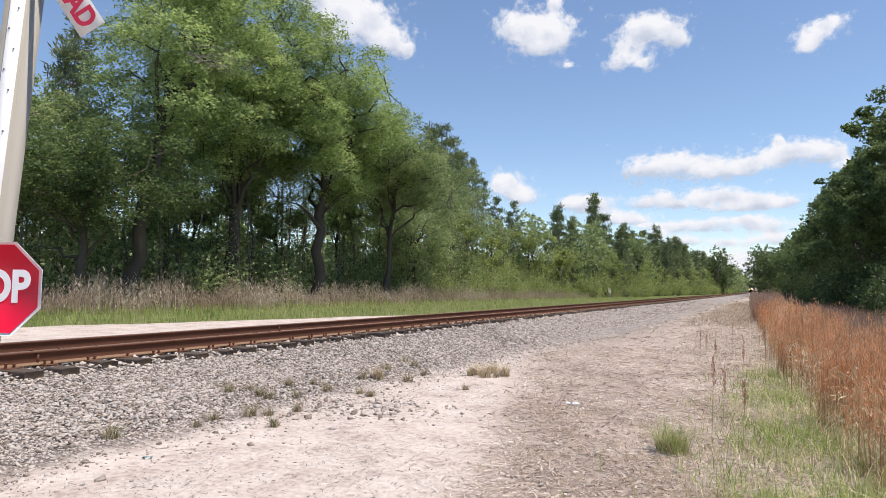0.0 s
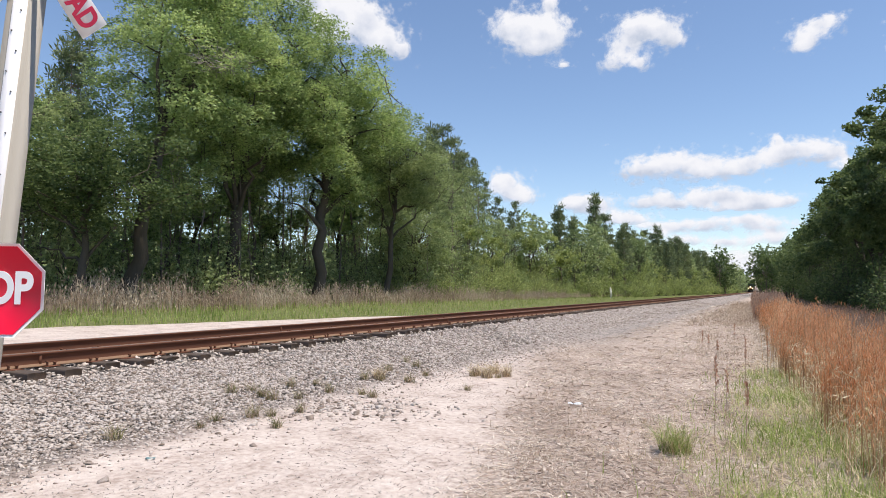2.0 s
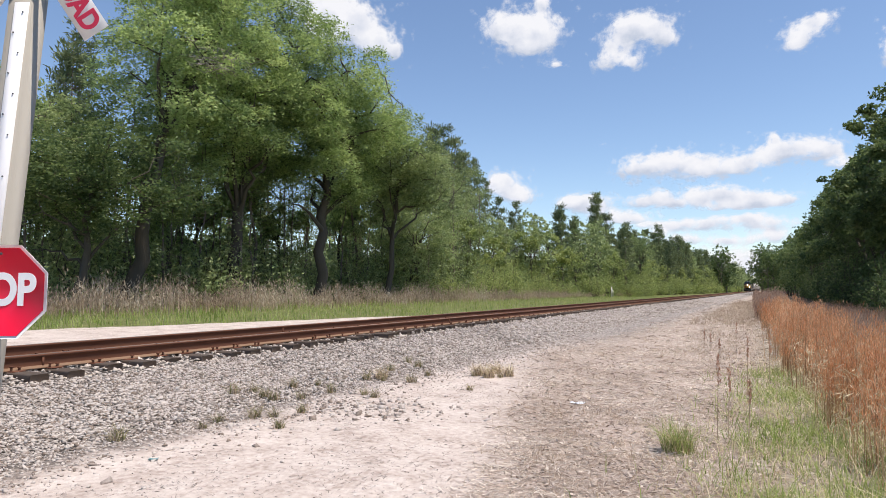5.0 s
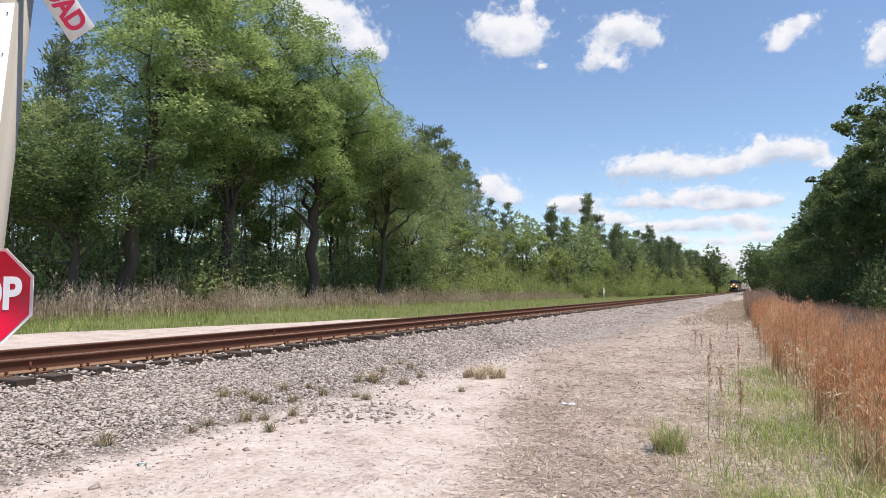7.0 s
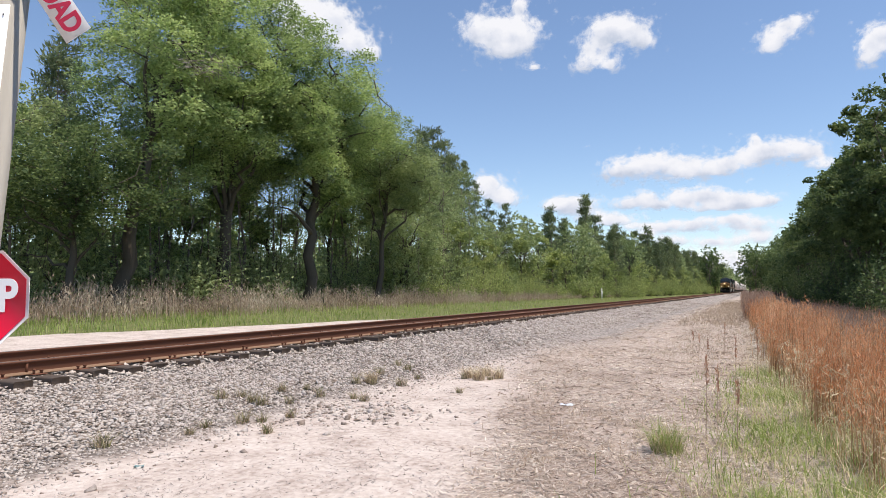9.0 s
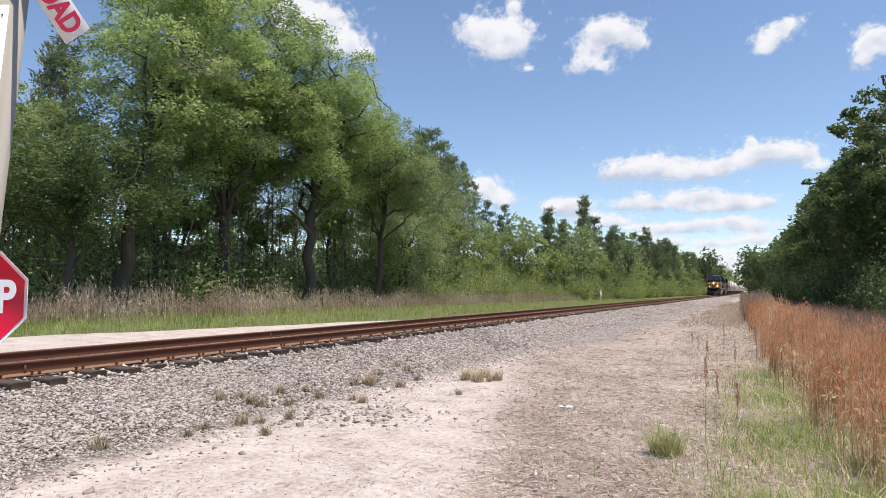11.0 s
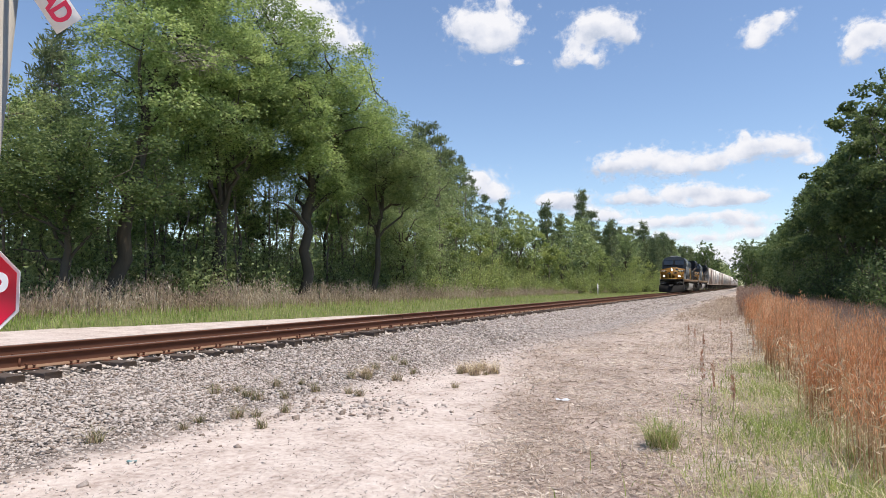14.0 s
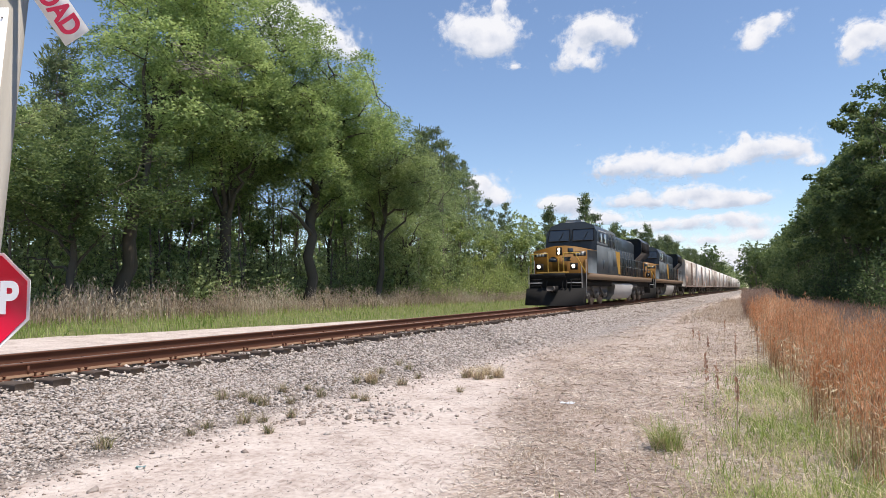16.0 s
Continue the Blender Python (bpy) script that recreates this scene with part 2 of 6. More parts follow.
            F += [np.array([[0, n - 2, n - 1, 2 * n]]), np.array([[2 * n + 1, 2 * n - 1, 2 * n - 2, n]])]
        self.add(V, np.concatenate(F))

    def cyl(self, c, r, h, axis="z", sides=16, r2=None):
        c = np.asarray(c, float)
        e = {"x": np.array([1.0, 0, 0]), "y": np.array([0, 1.0, 0]), "z": np.array([0, 0, 1.0])}[axis]
        r2 = r if r2 is None else r2
        self.tube([c - e * h / 2, c - e * (h / 2 - 1e-4), c + e * (h / 2 - 1e-4), c + e * h / 2], [1e-4, r, r2, 1e-4], sides)

    def mesh(self, name):
        return quads(name, np.concatenate(self.v), np.concatenate(self.f))


def part(name, heap, material, parent, label="", smooth=False):
    me = heap.mesh(name) if isinstance(heap, Heap) else heap
    if len(me.materials) and me.materials[0] != material:
        me = me.copy()
        me.materials.clear()
    if not len(me.materials):
        me.materials.append(material)
    if smooth:
        me.polygons.foreach_set("use_smooth", np.ones(len(me.polygons), bool))
    ob = new(name, me)
    ob.parent = parent
    if label:
        ob["label"] = label
    return ob


def thing(name, label, category, m=None, group="", kind=""):
    ob = new(name)
    ob.empty_display_size = 0.2
    if m is not None:
        ob.matrix_basis = m
    return tagged(ob, label, category, group, kind)


def solid(name, heap, material, label, category="", kind="", group="", smooth=False):
    me = heap.mesh(name)
    me.materials.append(material)
    if smooth:
        me.polygons.foreach_set("use_smooth", np.ones(len(me.polygons), bool))
    return tagged(new(name, me), label, category, group, kind)


def smooth01(x, a, b):
    q = np.clip((x - a) / (b - a), 0, 1)
    return q * q * (3 - 2 * q)


def wav(x, y, s, k):
    """Gentle unevenness of the ground."""
    return (np.sin(x * s + k) * np.cos(y * s * 0.83 + 2.1 * k) + 0.6 * np.sin(x * s * 2.3 + y * s * 1.7 + 3 * k) + 0.4 * np.cos(y * s * 3.1 - x * s * 2.9 + k)) / 2


TRACK = -9.35          # centre line of the track
RAIL = 0.755          # half the distance between the rail heads
TOP = 0.706            # height of the rail heads


def toe(y):
    """Where the ballast slope meets the ground on the camera's side."""
    return -6.3 + 0.55 * smooth01(y, 5, 16) + 0.18 * wav(y, y * 0, 0.9, 1.0)


def ground_z(x, y):
    x, y = np.asarray(x, float), np.asarray(y, float)
    near = 0.02 * wav(x, y, 0.8, 0.4) + 0.012 * wav(x, y, 3.1, 1.7)
    t = toe(y)
    rise = 0.84 * np.clip((t - x) / (t + 7.9), 0, 1) + 0.16 * np.clip((-7.9 - x) / 0.5, 0, 1)
    back = np.clip((x + 12.4) / (12.4 - 10.9), 0, 1)
    far = 0.35 + 0.03 * wav(x, y, 0.5, 2.0) + 0.25 * smooth01(-x, 18, 34)
    z = np.where(x > -9, near + (0.48 - near) * rise, far + (0.48 - far) * back)
    z = z - 0.25 * smooth01(x, 3.5, 8.5)            # shallow ditch before the trees
    return z


# ---- ground: one sheet to the horizon ----
def ground_material():
    """Pale sand, straw mat, grey ballast fines and far-side verge, laid out as they lie in the place."""
    m, ns, lk = nodes_of("ground_cover")
    geo = ns.new("ShaderNodeTexCoord")
    sep = ns.new("ShaderNodeSeparateXYZ")
    lk.new(geo.outputs["Object"], sep.inputs[0])

    def noise_(scale, detail=6):
        n = ns.new("ShaderNodeTexNoise")
        n.inputs["Scale"].default_value, n.inputs["Detail"].default_value = scale, detail
        lk.new(geo.outputs["Object"], n.inputs[0])
        return n.outputs[0]

    def math_(op, a, b, c=None):
        n = ns.new("ShaderNodeMath")
        n.operation = op
        for i, v in enumerate((a, b, c)):
            if v is None:
                continue
            if isinstance(v, (int, float)):
                n.inputs[i].default_value = v
            else:
                lk.new(v, n.inputs[i])
        return n.outputs[0]

    def step(v, a, b):
        n = ns.new("ShaderNodeMapRange")
        n.interpolation_type = "SMOOTHSTEP"
        n.inputs[1].default_value, n.inputs[2].default_value = a, b
        lk.new(v, n.inputs[0])
        return n.outputs[0]

    def mix(f, a, b):
        n = ns.new("ShaderNodeMix")
        n.data_type = "RGBA"
        for s, v in ((n.inputs[0], f), (n.inputs[6], a), (n.inputs[7], b)):
            if isinstance(v, tuple):
                s.default_value = (*v, 1)
            else:
                lk.new(v, s)
        return n.outputs[2]

    big, mid, fine, grit = noise_(0.5, 3), noise_(2.2), noise_(14), noise_(60, 3)
    X, Y = sep.outputs[0], sep.outputs[1]
    wob = math_("MULTIPLY_ADD", mid, 1.6, -0.8)
    Xw = math_("ADD", X, wob)
    # sand
    sd = ramp(ns, [(0.3, 0.235, 0.195), (0.49, 0.41, 0.36), (0.6, 0.525, 0.47)], (0.32, 0.62))
    lk.new(math_("MULTIPLY_ADD", fine, 0.5, math_("MULTIPLY", mid, 0.5)), sd.inputs[0])
    # straw mat
    st = ramp(ns, [(0.22, 0.17, 0.14), (0.43, 0.35, 0.295), (0.58, 0.5, 0.44)], (0.35, 0.66))
    lk.new(math_("MULTIPLY_ADD", fine, 0.55, math_("MULTIPLY", grit, 0.45)), st.inputs[0])
    # ballast fines, darkened so the colour carries the shade in gaps between stones
    vo = ns.new("ShaderNodeTexVoronoi")
    vo.inputs["Scale"].default_value = 22
    lk.new(geo.outputs["Object"], vo.inputs[0])
    bl = ramp(ns, [(0.035, 0.03, 0.026), (0.13, 0.11, 0.095), (0.32, 0.28, 0.25)], (0.15, 0.85))
    sv = ns.new("ShaderNodeSeparateColor")
    lk.new(vo.outputs["Color"], sv.inputs[0])
    lk.new(sv.outputs[0], bl.inputs[0])
    # verge soil with grass stain
    vg = ramp(ns, [(0.075, 0.085, 0.03), (0.13, 0.15, 0.05), (0.22, 0.2, 0.1)], (0.35, 0.65))
    lk.new(math_("MULTIPLY_ADD", fine, 0.5, math_("MULTIPLY", mid, 0.5)), vg.inputs[0])
    fl = ramp(ns, [(0.05, 0.04, 0.028), (0.11, 0.085, 0.06)], (0.35, 0.65))
    lk.new(fine, fl.inputs[0])
    # sand reaches less far out along the line
    edge = math_("MULTIPLY_ADD", Y, -0.3, -0.75)                       # x of the sand's edge
    col = mix(step(math_("SUBTRACT", Xw, edge), -0.35, 0.5), sd.outputs[0], st.outputs[0])
    green = step(math_("ADD", X, math_("MULTIPLY", wob, 0.3)), -0.75, 0.1)
    col = mix(math_("MULTIPLY", green, 0.4), col, vg.outputs[0])
    bal = step(math_("MULTIPLY_ADD", wob, 0.45, X), -5.3, -6.25)
    far_grey = math_("MULTIPLY", step(Y, 14, 24), step(math_("MULTIPLY_ADD", wob, 0.9, X), -3.4, -5.0))
    col = mix(bal, col, bl.outputs[0])
    gv = ramp(ns, [(0.14, 0.118, 0.103), (0.28, 0.243, 0.218), (0.43, 0.385, 0.352)], (0.2, 0.8))
    lk.new(sv.outputs[1], gv.inputs[0])
    col = mix(math_("MAXIMUM", far_grey, math_("MULTIPLY", step(X, -5.0, -5.6), step(Y, 40, 75))), col, gv.outputs[0])
    # far side: ballast foot, sand road that runs off behind, verge, forest floor
    road_edge = math_("MULTIPLY_ADD", Y, 0.3, -21.6)
    beyond = step(X, -11.9, -12.3)
    col = mix(beyond, col, sd.outputs[0])
    verge = math_("MAXIMUM", step(math_("SUBTRACT", math_("MULTIPLY_ADD", wob, 0.5, X), road_edge), 0.15, -0.35), 0.0)
    col = mix(math_("MULTIPLY", beyond, verge), col, vg.outputs[0])
    col = mix(math_("MAXIMUM", step(X, -25, -29), step(X, 2.0, 3.4)), col, fl.outputs[0])
    b = ns.new("ShaderNodeBsdfPrincipled")
    b.inputs["Roughness"].default_value = 0.95
    b.inputs["Specular IOR Level"].default_value = 0.15
    lk.new(col, b.inputs["Base Color"])
    bp = ns.new("ShaderNodeBump")
    bp.inputs["Strength"].default_value, bp.inputs["Distance"].default_value = 0.7, 0.03
    lk.new(math_("MULTIPLY_ADD", grit, 0.3, fine), bp.inputs["Height"])
    lk.new(bp.outputs[0], b.inputs["Normal"])
    out = ns.new("ShaderNodeOutputMaterial")
    lk.new(b.outputs[0], out.inputs[0])
    return m


def grid_axis(*runs):
    """Stations along an axis: (start, end, step) runs joined."""
    a = np.concatenate([np.arange(s, e, st) for s, e, st in runs])
    return np.unique(np.round(a, 3))


gx = grid_axis((-3000, -200, 400), (-200, -40, 20), (-40, -13, 1.5), (-13, 3, 0.14), (3, 12, 0.8), (12, 60, 8), (60, 3001, 420))
gy = grid_axis((-1500, -40, 240), (-40, 0, 4), (0, 16, 0.14), (16, 40, 0.5), (40, 120, 4), (120, 600, 40), (600, 4001, 425))
GX, GY = np.meshgrid(gx, gy, indexing="ij")
ny = len(gy)
ii, jj = np.meshgrid(np.arange(len(gx) - 1), np.arange(ny - 1), indexing="ij")
h = Heap()
h.add(np.stack([GX, GY, ground_z(GX, GY)], -1), np.stack([ii * ny + jj, (ii + 1) * ny + jj, (ii + 1) * ny + jj + 1, ii * ny + jj + 1], -1))
ground = solid("ground", h, ground_material(), "pale sandy ground with straw mat and verge", "ground", "structure", smooth=True)

# ---- the track ----
track = thing("railway_track", "rusty single railway track on dark wooden sleepers", "railway track", pose(TRACK, 0, -0.024), kind="structure")


def rail_mesh(side):
    prof = [(-0.076, 0.545), (0.076, 0.545), (0.076, 0.556), (0.012, 0.578), (0.009, 0.69), (0.036, 0.698), (0.037, 0.722), (0.03, 0.727),
            (-0.03, 0.727), (-0.037, 0.722), (-0.036, 0.698), (-0.009, 0.69), (-0.012, 0.578), (-0.076, 0.556)]
    h = Heap()
    h.prism([(x + side * RAIL, z) for x, z in prof], -60, 620)
    return h


for side in (1, -1):
    rail = part("rail", rail_mesh(side), M_RUST, track, "rusty steel rail with a worn bright head")
    h = Heap()
    h.prism([(side * RAIL + x, z) for x, z in ((-0.078, 0.546), (0.078, 0.546), (0.078, 0.559), (0.014, 0.582), (-0.014, 0.582), (-0.078, 0.559))], -60, 620)
    part("rail_foot", h, M_FOOT, rail, "foot dusted with orange rust")
    h = Heap()
    h.box(side * RAIL - 0.028, side * RAIL + 0.028, -60, 620, 0.722, 0.73)
    part("rail_head", h, M_RAILTOP, rail, "worn grey running surface")


# ---- trees ----
def limb(rng, a, b, sag=0.15, n=7, wob=0.05):
    """A crooked path from a to b."""
    a, b = np.asarray(a, float), np.asarray(b, float)
    q = np.linspace(0, 1, n)[:, None]
    L = np.linalg.norm(b - a)
    p = a + (b - a) * q
    p[:, 2] += np.sin(q[:, 0] * np.pi) * sag * L
    p[1:-1] += rng.normal(size=(n - 2, 3)) * wob * L
    return p


def broadleaf(seed, H, R, low, trunk_r, n_clump, twigs, per_twig, leaf, spread=1.0, lean=(0, 0), squash=0.62, clump=0.2, boughs=18, twiggy=0.7):
    """Meshes of trunk with limbs and of a crown in uneven clumps of twigs and leaves."""
    rng = np.random.default_rng(seed)
    wood, crown = Heap(), Heap()
    fork = low + 0.18 * (H - low)
    top = np.array([lean[0], lean[1], low + 0.62 * (H - low)])
    tr = limb(rng, (0, 0, -0.4), top, 0.0, 10, 0.009)
    wood.tube(tr, np.interp(np.linspace(0, 1, 10), [0, 0.08, 0.5, 1], [trunk_r * 1.5, trunk_r, trunk_r * 0.7, trunk_r * 0.25]), 9)
    mains = []
    nm = 8
    for k in range(nm):
        az = 2 * np.pi * (k + rng.uniform(-0.3, 0.3)) / nm
        el = rng.uniform(0.25, 0.95)
        st = tr[rng.integers(4, 9)]
        end = np.array([np.cos(az) * R * 0.62 * spread, np.sin(az) * R * 0.62 * spread, fork + (H - fork) * el * 0.8]) + [lean[0], lean[1], 0]
        p = limb(rng, st, end, 0.08, 7, 0.05)
        wood.tube(p, np.linspace(trunk_r * 0.36, trunk_r * 0.06, 7), 5)
        mains.append(p)
    nodes = np.concatenate(mains + [tr[5:]])
    heads = []
    for k in range(boughs):
        # heavy boughs fill a lumpy dome, more towards its skin
        d = rng.normal(size=3)
        d /= np.linalg.norm(d)
        rr = rng.uniform(0.45, 1.0) ** 0.5
        c = np.array([d[0] * R * rr, d[1] * R * rr, 0])
        zc = (low + H) / 2 + d[2] * rr * (H - low) / 2 * 0.93
        wide = 0.62 + 0.5 * np.sin(np.clip((zc - low) / (H - low), 0, 1) * np.pi) ** 0.7
        c[:2] = c[:2] * wide / 1.05 + np.array(lean)
        c[2] = zc
        heads.append(c)
    for k in range(n_clump):
        c = heads[k % boughs] + rng.normal(size=3) * [R * 0.17, R * 0.17, R * 0.085]
        near = nodes[np.argmin(((nodes - c) ** 2).sum(1))]
        if rng.random() < twiggy:
            wood.tube(limb(rng, near, c, 0.06, 4, 0.06), np.linspace(trunk_r * 0.12, trunk_r * 0.025, 4), 3)
        rc = R * clump * rng.uniform(0.65, 1.35)
        T = rng.normal(size=(twigs, 3))
        T /= np.linalg.norm(T, axis=1)[:, None]
        T *= rng.uniform(0.25, 1.0, (twigs, 1)) ** 0.5 * rc
        T[:, 2] *= squash
        T[:, 2] -= 0.12 * (T[:, 0] ** 2 + T[:, 1] ** 2) / rc
        T += c
        L = np.repeat(T, per_twig, 0)
        g = rng.normal(size=L.shape) * rc * 0.17
        g[:, 2] *= 0.7
        crown.leaves(L + g, leaf, rng, 0.55, flat=0.12)
    return wood.mesh("trunk"), crown.mesh("crown")


def pine(seed, H, r, bare=0.5, n_whorl=16, reach=2.7, needles=36):
    """A tall bare pole with a ragged, layered head of needle tufts."""
    rng = np.random.default_rng(seed)
    wood, crown = Heap(), Heap()
    tr = limb(rng, (0, 0, -0.4), (rng.normal() * 0.5, rng.normal() * 0.5, H), 0, 9, 0.006)
    wood.tube(tr, np.linspace(r, r * 0.15, 9), 7)
    for k in range(n_whorl):
        q = bare + (1 - bare) * (k + rng.uniform(0, 0.8)) / n_whorl
        q = min(q, 0.995)
        base = np.array([np.interp(q, np.linspace(0, 1, 9), tr[:, i]) for i in range(3)])
        for j in range(rng.integers(3, 6)):
            az = rng.uniform(0, 2 * np.pi)
            ln = reach * rng.uniform(0.45, 1.15) * (1.05 - 0.75 * ((q - bare) / (1 - bare)) ** 1.5)
            end = base + [np.cos(az) * ln, np.sin(az) * ln, ln * rng.uniform(0.0, 0.5)]
            p = limb(rng, base, end, -0.06, 3, 0.05)
            wood.tube(p, np.linspace(r * 0.18, 0.015, 3), 3)
            for s in (0.55, 0.8, 1.0):
                c = base + (end - base) * s + rng.normal(size=3) * 0.15
                L = c + rng.normal(size=(needles // 3, 3)) * [0.32, 0.32, 0.22]
                crown.leaves(L, 0.31, rng, 0.22, lean=np.tile((0, 0, 0.5), (len(L), 1)) + (L - c))
    return wood.mesh("trunk"), crown.mesh("crown")


def shrub(seed, H, R, n, per, leaf):
    rng = np.random.default_rng(seed)
    wood, crown = Heap(), Heap()
    for k in range(n):
        az, q = rng.uniform(0, 2 * np.pi), rng.uniform(0.1, 1) ** 0.5
        end = np.array([np.cos(az) * R * q, np.sin(az) * R * q, H * rng.uniform(0.25, 1.0) * (1.1 - 0.55 * q * q)])
        p = limb(rng, (rng.normal() * 0.1, rng.normal() * 0.1, -0.1), end, 0.1, 5, 0.05)
        wood.tube(p, np.linspace(0.03, 0.008, 5), 3)
        s = rng.uniform(0.45, 1.08, per)[:, None]
        crown.leaves(p[0] + (p[-1] - p[0]) * s + rng.normal(size=(per, 3)) * R * 0.17, leaf, rng, 0.5, flat=0.05)
    return wood.mesh("trunk"), crown.mesh("crown")


def plant(name, meshes, leaf_m, bark_m, x, y, turn=0.0, size=1.0, label="", category="tree", group="", sink=0.05):
    t = thing(name, label, category, pose(x, y, float(ground_z(x, y)) - sink, 0, 0, turn), group)
    t.scale = (size, size, size)
    part("trunk" if category == "tree" else "stem", meshes[0], bark_m, t)
    part("crown" if category == "tree" else "foliage", meshes[1], leaf_m, t)
    return t


FAR_SIDE, RIGHT = "trees across the track", "trees behind the tall grass"
OAK = "spreading oak with dense green crown at the wood's edge"
def wood_edge(y):
    """x of the shrub line across the track: it closes in on the track with distance."""
    return float(np.interp(y, [40, 75, 110, 200, 420], [-27.5, -26, -19.8, -16.8, -14.5]))


def oak(seed, H, R, low, trunk_r, lean, heads, per_area, leaf):
    """Trunk with spreading limbs, and a dense lumpy crown of leaf masses that sag at their rims."""
    rng = np.random.default_rng(seed)
    wood, crown = Heap(), Heap()
    fork = low + 0.12 * (H - low)
    top = np.array([lean[0] * 0.8, lean[1] * 0.8, low + 0.6 * (H - low)])
    tr = limb(rng, (0, 0, -0.4), top, 0.0, 12, 0.010)
    wood.tube(tr, np.interp(np.linspace(0, 1, 12), [0, 0.06, 0.45, 1], [trunk_r * 1.5, trunk_r, trunk_r * 0.75, trunk_r * 0.2]), 10)
    nodes = [tr[5:]]
    for k in range(11):
        az = 2 * np.pi * (k + rng.uniform(-0.35, 0.35)) / 11
        st = tr[int(rng.integers(4, 10))]
        reach = R * rng.uniform(0.5, 0.78)
        end = np.array([np.cos(az) * reach + lean[0], np.sin(az) * reach + lean[1], st[2] + (H - st[2]) * rng.uniform(0.1, 0.62)])
        p = limb(rng, st, end, 0.1, 8, 0.035)
        wood.tube(p, np.linspace(trunk_r * 0.42, trunk_r * 0.07, 8), 6)
        nodes.append(p[2:])
    nodes = np.concatenate(nodes)
    mid, half = (low + H) / 2, (H - low) / 2
    for k in range(heads):
        # an even spread of directions keeps the crown closed; every third mass fills the inside
        u = 1 - 2 * (k + 0.5) / heads
        az = k * 2.39996 + rng.normal() * 0.25
        rr = rng.uniform(0.3, 0.65) if k % 3 == 0 else rng.uniform(0.7, 1.08)
        flat = math.sqrt(max(0.0, 1 - u * u))
        wide = 1.0 if u > -0.2 else 0.92
        c = np.array([np.cos(az) * flat * R * rr * wide + lean[0], np.sin(az) * flat * R * rr * wide + lean[1], mid + u * half * rr * 0.9])
        c += rng.normal(size=3) * [0.3, 0.3, 0.35]
        near = nodes[np.argmin(((nodes - c) ** 2).sum(1))]
        wood.tube(limb(rng, near, c, 0.05, 5, 0.05), np.linspace(trunk_r * 0.13, 0.012, 5), 4)
        rc = R * rng.uniform(0.15, 0.34)
        n = int(per_area * rc * rc)
        tw = max(12, n // 11)
        T = rng.normal(size=(tw, 3)) + [0, 0, 0.45]
        T /= np.linalg.norm(T, axis=1)[:, None]
        T *= rng.uniform(0.3, 1.0, (tw, 1)) ** 0.4 * rc * rng.uniform(0.75, 1.15, (tw, 1))
        T[:, 2] = T[:, 2] * 0.62 - 0.22 * (T[:, 0] ** 2 + T[:, 1] ** 2) / rc
        L = np.repeat(T + c, 11, 0)
        g = rng.normal(size=L.shape) * [0.2, 0.2, 0.12]
        crown.leaves(L + g, leaf, rng, 0.5, flat=0.6)
    return wood.mesh("trunk"), crown.mesh("crown")


def dead_branch(parent, c, seed):
    """A spray of bare grey twigs in the crown."""
    r = np.random.default_rng(seed)
    for k in range(70):
        h = Heap()
        a = np.array(c) + r.normal(size=3) * [0.5, 0.9, 0.28]
        e = a + r.normal(size=3) * [0.35, 0.6, 0.25] + [0, -0.25, 0.1]
        h.tube(limb(r, a, e, 0.05, 4, 0.08), [0.024, 0.018, 0.012, 0.006], 3)
        part("dead_twig", h, M_TWIG, parent, "bare grey dead twig")


# the large oaks at the edge of the wood
first_oak = plant("oak_tree", oak(16, 22.5, 5.0, 6.0, 0.38, (0.6, 3.5), 96, 520, 0.088), M_OAK, M_BARK, -29.2, 21.2, 0, 1, OAK, group=FAR_SIDE)
dead_branch(first_oak, (4.9, 1.2, 12.3), 3)
plant("oak_tree", oak(17, 22.6, 5.5, 6.4, 0.42, (0.3, 0.6), 88, 520, 0.088), M_OAK, M_BARK, -30.6, 30.2, 0, 1, OAK, group=FAR_SIDE)
plant("oak_tree", oak(12, 19.4, 5.5, 6.6, 0.42, (0.4, 0.6), 80, 520, 0.088), M_OAK, M_BARK, -28.3, 35.6, 0, 1, OAK, group=FAR_SIDE)
plant("oak_tree", oak(13, 14.6, 5.2, 6.2, 0.26, (0.5, 1.2), 60, 500, 0.09), M_WOODS, M_BARK, -27.2, 42.8, 0, 1, "smaller oak with bright green crown on a slim trunk", group=FAR_SIDE)
# shade from the taller oak is painted in with the dark leaf colour
plant("oak_tree", oak(14, 8.6, 4.2, 3.4, 0.2, (0.3, 0.6), 50, 430, 0.088), M_DARK, M_BARK, -27.6, 17.8, 40, 1, "low oak at the wood's edge, shade put into its leaf colour", group=FAR_SIDE)
plant("oak_tree", oak(15, 12.8, 3.9, 2.6, 0.3, (0, 0), 60, 400, 0.092), M_WOODS, M_BARK, -34.5, 18.4, 0, 1, "rounded green oak inside the wood", group=FAR_SIDE)
plant("oak_tree", oak(18, 9.4, 3.6, 1.2, 0.16, (0, 0), 46, 330, 0.1), M_WOODS, M_BARK, -28.4, 49.6, 0, 1, "light green young oak beside the big ones", group=FAR_SIDE)

WOODS = [broadleaf(21, 14, 4.6, 3.0, 0.2, 44, 11, 9, 0.21, boughs=12, twiggy=0.3), broadleaf(22, 11.5, 4.0, 1.6, 0.18, 40, 11, 9, 0.2, boughs=12, twiggy=0.3),
         broadleaf(23, 16, 4.4, 5.0, 0.2, 44, 11, 9, 0.21, boughs=12, twiggy=0.3)]
